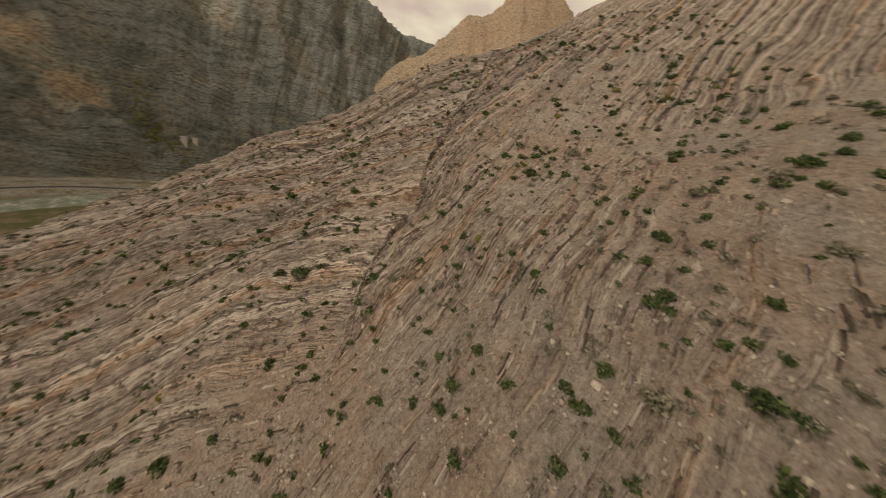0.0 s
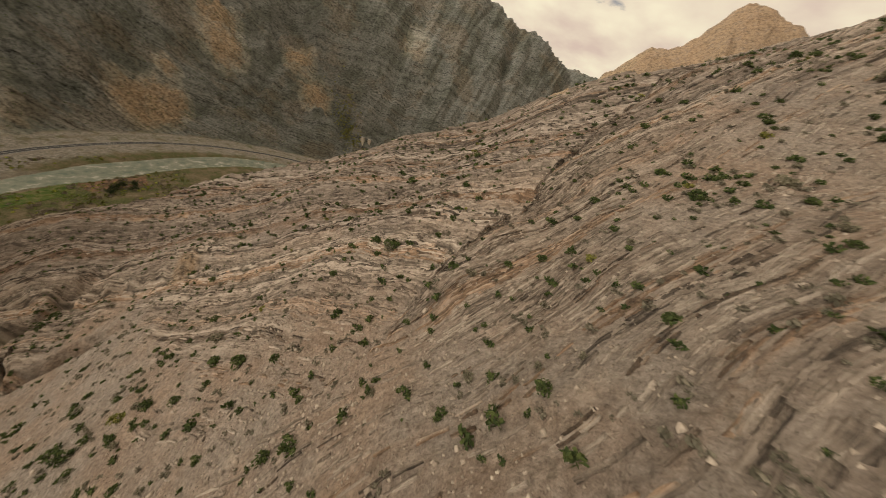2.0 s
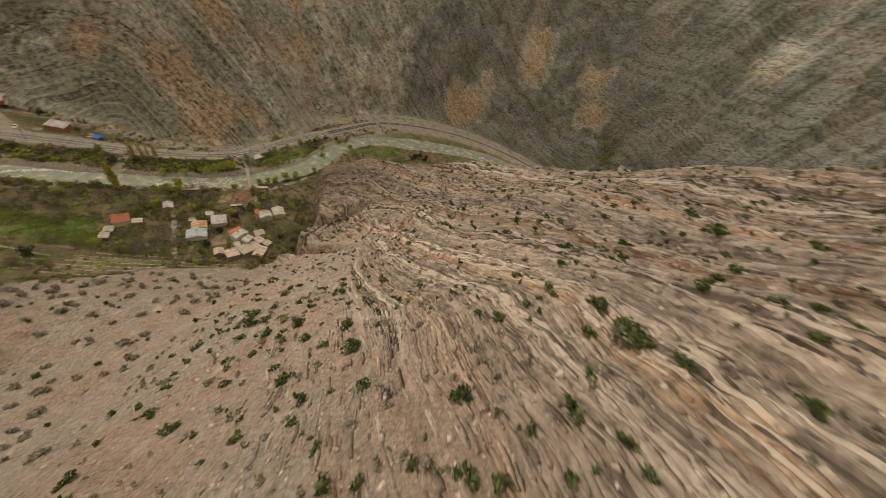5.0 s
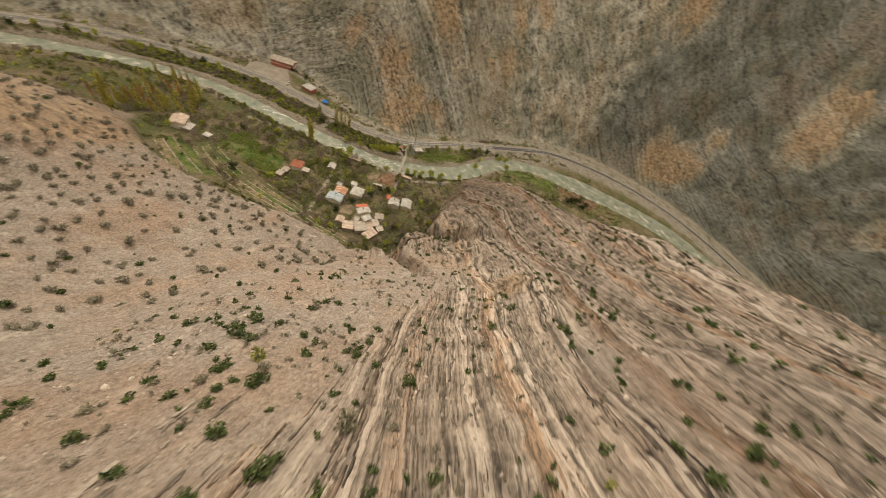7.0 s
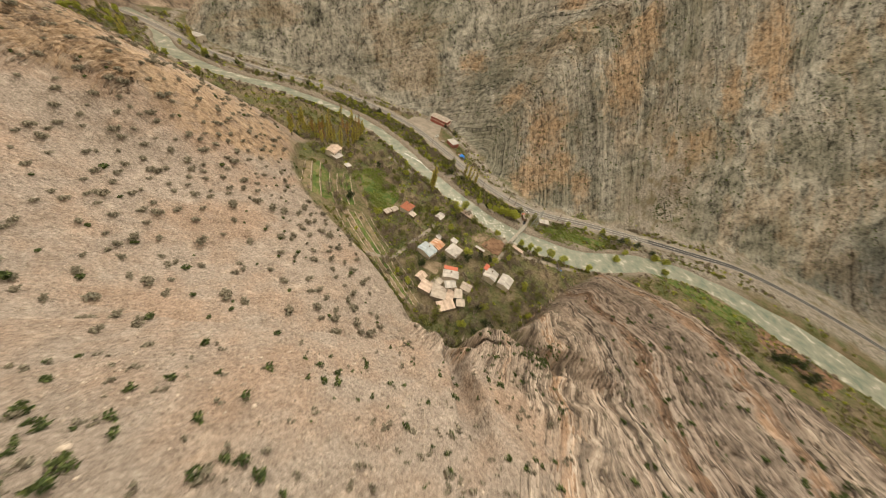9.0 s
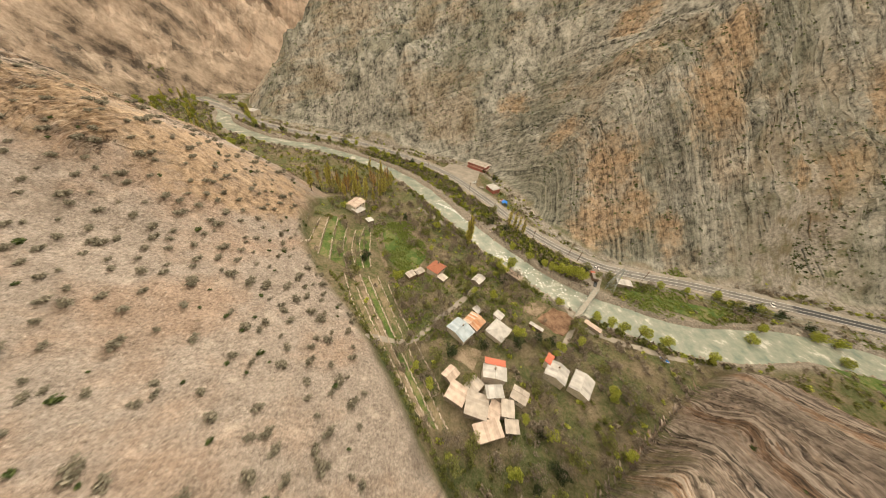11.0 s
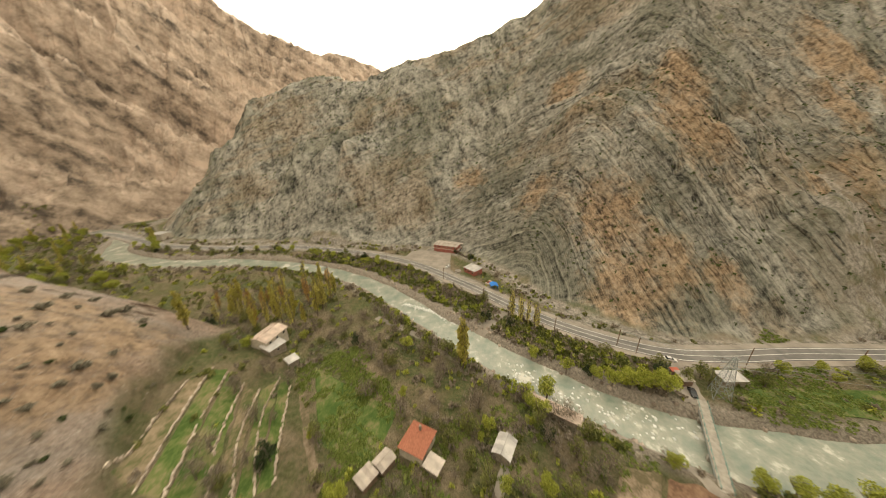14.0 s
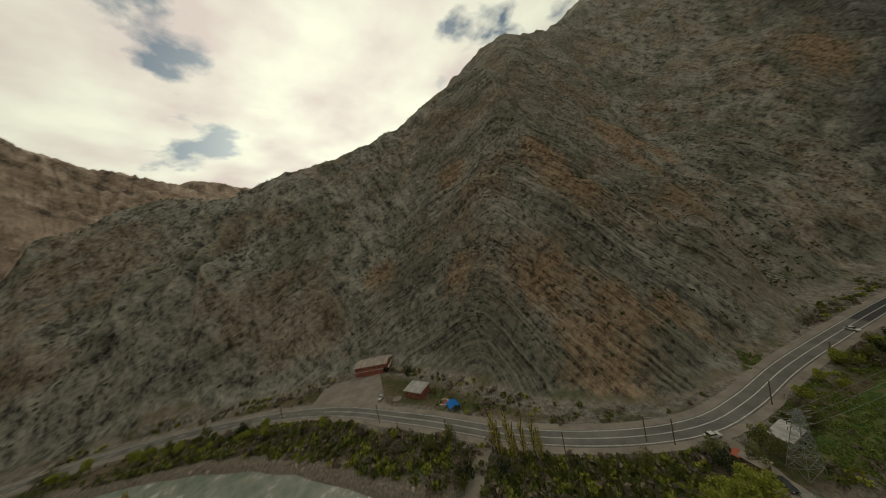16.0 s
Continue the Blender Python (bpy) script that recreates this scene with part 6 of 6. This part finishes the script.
def limbs(name, seed, trunk_h, r0, n, spread, top):
    """A tapered trunk with limbs."""
    r = random.Random(seed)
    bm = bmesh.new()

    def taper(p, q, a, b, sides=5):
        p, q = Vector(p), Vector(q)
        d = (q - p).normalized()
        e = d.cross(Vector((0.3, 0.9, 0.2))).normalized()
        f = d.cross(e)
        rings = [[bm.verts.new(c + (e * math.cos(6.2832 * k / sides) + f * math.sin(6.2832 * k / sides)) * rad) for k in range(sides)] for c, rad in ((p, a), (q, b))]
        for k in range(sides):
            bm.faces.new((rings[0][k], rings[0][(k + 1) % sides], rings[1][(k + 1) % sides], rings[1][k]))
    mid = (r.uniform(-0.2, 0.2), r.uniform(-0.2, 0.2), trunk_h)
    taper((0, 0, -0.5), mid, r0, r0 * 0.7, 7)
    taper(mid, (mid[0] * 1.5, mid[1] * 1.5, top), r0 * 0.7, 0.02)
    for k in range(n):
        a = r.uniform(0, 6.283)
        z0 = trunk_h + (top - trunk_h) * r.uniform(-0.15, 0.6)
        q = r.uniform(0.5, 1.0) * spread
        tip = (math.cos(a) * q, math.sin(a) * q, min(top, z0 + r.uniform(0.25, 0.6) * (top - trunk_h)))
        taper((mid[0], mid[1], z0), tip, r0 * 0.35, 0.02, 4)
        for _ in range(2):
            b = a + r.uniform(-0.9, 0.9)
            h = tuple(Vector(mid).lerp(Vector(tip), r.uniform(0.4, 0.8)))
            h = (tip[0] * 0.6, tip[1] * 0.6, z0 + (tip[2] - z0) * 0.6)
            taper(h, (h[0] + math.cos(b) * spread * 0.4, h[1] + math.sin(b) * spread * 0.4, h[2] + r.uniform(0.1, 0.25) * (top - trunk_h)), r0 * 0.18, 0.012, 3)
    me = bpy.data.meshes.new(name)
    bm.to_mesh(me)
    bm.free()
    me.materials.append(BARK)
    return me


def tree_kind(name, label, leaf_mat, seed, shape, leaves, leaf):
    r = random.Random(seed)
    if shape == "poplar":
        h, blobs = 11.0, [(r.uniform(-0.35, 0.35), r.uniform(-0.35, 0.35), 1.6 + k * 0.62, 0.95 * math.sin(0.35 + 2.6 * (k + 0.5) / 15) * r.uniform(0.75, 1.15)) for k in range(15)]
        trunk = limbs("trunk", seed, 2.0, 0.2, 9, 0.7, h)
    else:
        h = 6.0
        blobs = []
        for k in range(14):
            a, q = r.uniform(0, 6.283), r.uniform(0.3, 2.2)
            blobs.append((math.cos(a) * q, math.sin(a) * q, r.uniform(2.0, 5.4) - 0.35 * q, r.uniform(0.55, 1.2)))
        trunk = limbs("trunk", seed, 1.6, 0.22, 8, 2.2, 5.4)
    root = tagged(new(name), label, "tree", "valley trees")
    ob = new("trunk", trunk)
    ob.parent = root
    v, f = leaf_cloud(seed, blobs, leaves, leaf)
    ob = new("crown", mesh_from("crown", v, f, leaf_mat))
    ob.parent = root
    return root


KINDS = {
    "poplar": tree_kind("poplar_tree", "slender poplar with yellow-green spring leaves", LEAF_POPLAR, 1, "poplar", 1300, 0.20),
    "poplar2": tree_kind("poplar_tree", "tall thin poplar with sparse golden buds", LEAF_POPLAR, 2, "poplar", 520, 0.18),
    "rust": tree_kind("poplar_tree", "slim tree with rusty orange buds", LEAF_RUST, 3, "poplar", 520, 0.18),
    "willow": tree_kind("willow_tree", "bushy willow with bright yellow-green leaves", LEAF_WILLOW, 4, "round", 1500, 0.20),
    "olive": tree_kind("garden_tree", "round garden tree with dull olive leaves", LEAF_OLIVE, 5, "round", 1000, 0.20),
    "bare": tree_kind("bare_tree", "bare brown fruit tree with fine twigs", TWIGS, 6, "round", 700, 0.15),
    "bare2": tree_kind("bare_tree", "leafless grey garden tree", TWIGS, 7, "round", 420, 0.17),
    "dark": tree_kind("evergreen_tree", "dark green conifer-like tree", LEAF_DARK, 8, "round", 1300, 0.20),
}


def plant(kind, x, y, s=1.0, r=random.Random(8)):
    m = Matrix.Translation((x, y, on_ground(x, y) - 0.05)) @ Matrix.Rotation(r.uniform(0, 6.28), 4, "Z") @ Matrix.Rotation(r.uniform(-0.05, 0.05), 4, "X")
    ob = copy_thing(KINDS[kind], m)
    ob.scale = (s * r.uniform(0.9, 1.1), s * r.uniform(0.9, 1.1), s)


def plant_trees():
    r = random.Random(21)
    plant("poplar", 62.9, -46.1, 2.1), plant("poplar", 63.8, -45.2, 1.9), plant("poplar2", 62.2, -47.4, 1.9)
    for _ in range(46):
        x, y = r.uniform(92, 150), r.uniform(-150, -106)
        plant(r.choice(["poplar", "poplar2", "poplar2", "rust"]), x, y, r.uniform(1.1, 1.75))
    for x, y in ((22.7, -55.4), (23.0, -50.3), (23.9, -60.0), (20.4, -47.6), (24.6, -52.6), (22.0, -45.6), (25.2, -57.2)):
        plant("poplar2", x + r.uniform(-0.6, 0.6), y, r.uniform(1.1, 1.5))
    for x, y, s in ((46.2, -21, 0.95), (24, -11, 0.8), (20, -7, 0.95), (16, -3.7, 1.0), (12.5, 0.5, 1.05), (27, -16, 0.7), (31, -24, 0.7), (36, -36, 0.7), (25.4, 24.8, 0.7), (21.4, 29.3, 0.8), (18.7, 34, 0.75), (10, 39, 0.9), (2, 46, 0.8), (-10, 59, 0.8), (-50, 60, 0.8), (-64, 58, 0.7), (-90, 72, 0.9), (-96, 78, 0.9), (-84, 84, 0.8)):
        plant("willow", x, y, s * 1.55)
    for x, y, s in ((4.6, -4.2, 0.8), (26, -19, 0.6), (-100, 165, 1.1), (-104, 172, 1.2), (-96, 178, 1.1), (-108, 182, 1.0), (-92, 160, 1.0), (-3, -146, 0.6), (-5, -128, 0.7), (58, 28, 0.8), (88, 20, 0.8), (72, 24, 0.8), (62, 24, 0.7)):
        plant("dark", x, y, s * 1.3)
    for k in range(300):
        t = r.random()
        i = int(t * (len(ROAD_R) - 2))
        q, nxt = ROAD_R[i], ROAD_R[i + 1]
        if not -320 < q[1] < 60:
            continue
        d = Vector((nxt[0] - q[0], nxt[1] - q[1])).normalized()
        off = r.uniform(7.5, 17)
        if abs(float(to_line(np.array([q[0] + d.y * off]), np.array([q[1] - d.x * off]), RIVER_C)[0][0])) < 10.5:
            continue
        plant(r.choice(["willow", "olive", "bare", "olive", "willow", "dark"]), q[0] + d.y * off, q[1] - d.x * off, r.uniform(0.5, 1.15))
    # gardens, orchard and thickets of the hamlet
    homes = [(95, 11), (87, 9), (78, 16), (106, 27), (107, 35), (102, 40), (91, 33), (94, 39), (92, 45), (85, 43), (101, 49), (66, 41), (59, 48), (91, -29), (72, -15), (124, -95), (103, -29), (96, 22), (45, 19), (51, 9), (118, -80)]
    n = 0
    while n < 300:
        x, y = r.uniform(36, 140), r.uniform(-105, 72)
        if min(math.hypot(x - a, y - b) for a, b in homes) < 6.5:
            continue
        d = abs(float(to_line(np.array([x]), np.array([y]), RIVER_C)[0][0]))
        if d < 12 or float(east_inside(np.array([x]), np.array([y]))[0]) > -1:
            continue
        if 92 < x < 114 and -75 < y < -33 and r.random() < 0.8:
            continue
        if x > 117 and r.random() < 0.75:
            continue
        plant(r.choices(["bare", "bare2", "olive", "willow", "dark"], [0.42, 0.24, 0.22, 0.09, 0.03])[0], x, y, r.uniform(0.55, 1.25))
        n += 1
    bend = [(x, y) for x, y in ((r.uniform(200, 335), r.uniform(-400, -200)) for _ in range(600)) if float(east_inside(np.array([x]), np.array([y]))[0]) < -3 and abs(float(to_line(np.array([x]), np.array([y]), RIVER_C)[0][0])) > 13 and on_ground(x, y) < 12 and float(to_line(np.array([x]), np.array([y]), WEST_R)[0][0]) < -3]
    for _ in range(180):
        plant(r.choice(["willow", "willow", "willow", "olive", "poplar"]), *r.choice(bend), r.uniform(0.8, 1.4))
    for k, ob in enumerate(KINDS.values()):
        ob.matrix_world = Matrix.Translation((118 + 4 * k, -122, on_ground(118 + 4 * k, -122)))


plant_trees()


def undergrowth():
    r = np.random.default_rng(77)
    for k, (mat, n, lo, hi, leaves, label) in enumerate(((TWIGS, 6500, 0.6, 2.0, 40, "brown leafless brush and hedges on the valley floor"), (LEAF_OLIVE, 6000, 0.5, 1.7, 44, "olive-green bushes and weeds on the valley floor"),
                                                     (LEAF_WILLOW, 2200, 0.5, 1.6, 44, "fresh yellow-green bushes along the water"))):
        x, y = r.uniform(-180, 310, n * 3), r.uniform(-400, 230, n * 3)
        dr = np.abs(to_line(x, y, ROAD_C)[0])
        de = to_line(x, y, EAST_R)[0]
        dw = to_line(x, y, WEST_R)[0]
        riv = np.abs(to_line(x, y, RIVER_C)[0])
        ok = (riv > 10.0 + 2 * (y > -30) + 9 * (y > 110)) & (dr > 7) & (de > 0.5) & (dw < 1) & (fbm(x, y, 18, 3, 120 + k) > r.uniform(-0.5, 0.4, len(x)))
        ok &= ~((x > 91) & (x < 114) & (y > -76) & (y < -32) & (r.random(len(x)) < 0.85)) & ~((x > 34) & (x < 60) & (y > 4) & (y < 27)) & ~((x > 84) & (x < 110) & (y > 18) & (y < 52))
        ok &= ~((x > -4) & (x < 36) & (y > -168) & (y < -104)) & ~((x > 117) & (y > -80) & (y < 45) & (r.random(len(x)) < 0.8)) & ~((x > -10) & (x < 34) & (y > -6) & (y < 22) & (riv < 30) & (r.random(len(x)) < 0.6))
        ok &= ~((x < -4) & (x > -60) & (y > 12) & (y < 50) & (r.random(len(x)) < 0.8))
        x, y = x[ok][:n], y[ok][:n]
        v, f = leaf_cloud(140 + k, shrub_blobs(140 + k), leaves, 0.22, 0.9)
        joined("valley_brush", v, f, np.stack([x, y, ground_at(x, y)], -1), r.uniform(0, 6.28, len(x)), r.uniform(lo, hi, len(x)) * 1.5, mat, label, "bushes", r.uniform(0.8, 1.4, len(x)))
    # thickets close to the road and the river
    for k, (mat, n, label) in enumerate(((LEAF_OLIVE, 2600, "olive-green thicket between road and river"), (LEAF_WILLOW, 900, "fresh green willow scrub by the water"), (TWIGS, 1700, "brown leafless thicket by the water"))):
        x, y = r.uniform(-70, 150, n * 8), r.uniform(-200, 70, n * 8)
        dr = np.abs(to_line(x, y, ROAD_C)[0])
        side = to_line(x, y, RIVER_C)[0]
        riv = np.abs(side)
        ok = (riv > 10.5 + 2 * (y > -30)) & (riv < 34) & ((side > 0) | (riv < 14.5)) & (dr > 7.5) & (to_line(x, y, EAST_R)[0] > 2) & (to_line(x, y, WEST_R)[0] < 0)
        ok &= ~((x > -4) & (x < 36) & (y > -168) & (y < -104)) & ~((x > 28) & (x < 62) & (y > 2) & (y < 30)) & ~((x > -12) & (x < 12) & (y > -8) & (y < 14)) & ~((x < -4) & (x > -60) & (y > 12) & (y < 46)) & ~((x > 44) & (x < 58) & (y > -24) & (y < -6))
        ok &= np.abs(to_line(x, y, [(19, -66), (31, -62.4), (47, -58.4)])[0]) > 4.5
        ok &= fbm(x, y, 12, 2, 150 + k) > r.uniform(-0.7, 0.4, len(x))
        x, y = x[ok][:n], y[ok][:n]
        v, f = leaf_cloud(160 + k, shrub_blobs(160 + k), 34, 0.25, 1.0)
        joined("river_thicket", v, f, np.stack([x, y, ground_at(x, y)], -1), r.uniform(0, 6.28, len(x)), r.uniform(1.2, 3.2, len(x)), mat, label, "bushes", r.uniform(0.8, 1.3, len(x)))
    # a hedge where the gardens end below the scree
    way = np.array(rounded([(146, -34), (138, -8), (130, 18), (125, 42), (121, 57), (112, 66)], 0.8))
    x, y = way[:, 0] - 2.5 + r.normal(0, 0.6, len(way)), way[:, 1] + r.normal(0, 0.6, len(way))
    v, f = leaf_cloud(190, shrub_blobs(190), 40, 0.2, 1.0)
    joined("garden_hedge", v, f, np.stack([x, y, ground_at(x, y)], -1), r.uniform(0, 6.28, len(x)), r.uniform(0.8, 1.9, len(x)), LEAF_OLIVE, "green hedge along the upper edge of the gardens", "hedge")
    # boulders along the river
    v, f = rock_form(9)
    x, y = r.uniform(-180, 240, 40000), r.uniform(-330, 230, 40000)
    riv = np.abs(to_line(x, y, RIVER_C)[0])
    ok = (riv > 5.5) & (riv < 11) & (r.random(len(x)) < 0.5)
    x, y = x[ok], y[ok]
    joined("river_boulders", v, f, np.stack([x, y, ground_at(x, y)], -1), r.uniform(0, 6.28, len(x)), r.uniform(0.25, 1.3, len(x)), STONES, "pale boulders along the river banks", "stones")

    # broken white water over a sill and between stones
    foam = island_material("white_water", (0.45, 0.48, 0.45), (0.78, 0.79, 0.76), 0.35, speck=4.0)
    px, py = [], []
    for (ax, ay), (bx, by), n, wide in (((62, -103), (55, -92), 90, 0.9), ((55, -92), (50, -84), 90, 0.8), ((50, -84), (46.5, -72), 110, 1.4), ((48, -38), (40, -12), 80, 4.0), ((40, -12), (20, 12), 60, 4.5)):
        t = r.random(n)
        px.append(ax + (bx - ax) * t + r.normal(0, wide, n)), py.append(ay + (by - ay) * t + r.normal(0, wide * 0.5, n))
    x, y = np.concatenate(px), np.concatenate(py)
    joined("white_water", v * (1.0, 1.0, 0.45), f, np.stack([x, y, np.full(len(x), -1.64)], -1), r.uniform(0, 6.28, len(x)), r.uniform(0.25, 0.95, len(x)), foam, "white riffles over stones in the river", "rapids")

    # grass tufts and weeds over the green plots
    v, f = leaf_cloud(171, [(0, 0, 0.1, 0.5), (0.4, 0.2, 0.08, 0.4), (-0.3, 0.35, 0.08, 0.4)], 26, 0.2, 0.45)
    for k, (x0, x1, y0, y1, n) in enumerate(((90, 117, -80, -30, 2600), (-62, 0, 10, 50, 2600), (-126, -68, 78, 152, 1500), (36, 116, -30, 10, 1800))):
        x, y = r.uniform(x0, x1, n), r.uniform(y0, y1, n)
        ok = (fbm(x, y, 9, 3, 180 + k) > r.uniform(-0.5, 0.5, n)) & (np.abs(to_line(x, y, RIVER_C)[0]) > 11) & (np.abs(to_line(x, y, ROAD_C)[0]) > 7)
        x, y = x[ok], y[ok]
        joined("meadow_grass", v, f, np.stack([x, y, ground_at(x, y) + 0.15], -1), r.uniform(0, 6.28, len(x)), r.uniform(0.6, 1.7, len(x)), GRASS_TUFT, "uneven tufts of fresh spring grass", "grass")


GRASS_TUFT = island_material("grass_tufts", (0.09, 0.13, 0.03), (0.30, 0.33, 0.10), third=(0.17, 0.23, 0.05), leafy=0.35)
undergrowth()


def rowing_boat(x, y, turn):
    """A small boat pulled up on the bank."""
    root = tagged(new("rowing_boat"), "small white boat with a blue inside on the river bank", "boat")
    root.matrix_world = Matrix.Translation((x, y, on_ground(x, y) + 0.1)) @ Matrix.Rotation(turn, 4, "Z") @ Matrix.Rotation(radians(8), 4, "X")
    ring = [(2.4 * math.cos(a) * (1.0 if math.cos(a) > 0 else 0.85), 1.0 * math.sin(a) * (1 - 0.25 * max(0, math.cos(a)))) for a in [k * math.pi / 10 for k in range(20)]]
    for name, out, lo, hi, mat in (("hull", 1.0, 0.0, 0.85, CARWHITE), ("inside", 0.9, 0.25, 0.8, BLUE)):
        bm = bmesh.new()
        low = [bm.verts.new((a * 0.7 * out, b * 0.6 * out, lo)) for a, b in ring]
        top = [bm.verts.new((a * out, b * out, hi)) for a, b in ring]
        for k in range(20):
            bm.faces.new((low[k], low[(k + 1) % 20], top[(k + 1) % 20], top[k]))
        bm.faces.new(low[::-1])
        if name == "hull":
            rim = [bm.verts.new((a * 0.9, b * 0.9, hi)) for a, b in ring]
            for k in range(20):
                bm.faces.new((top[k], top[(k + 1) % 20], rim[(k + 1) % 20], rim[k]))
        part(name, bm, mat, root)
    part("bench", box_mesh((-0.3, -0.85, 0.55), (0.0, 0.85, 0.6)), WOOD, root)


rowing_boat(10.5, 51.8, radians(-65))
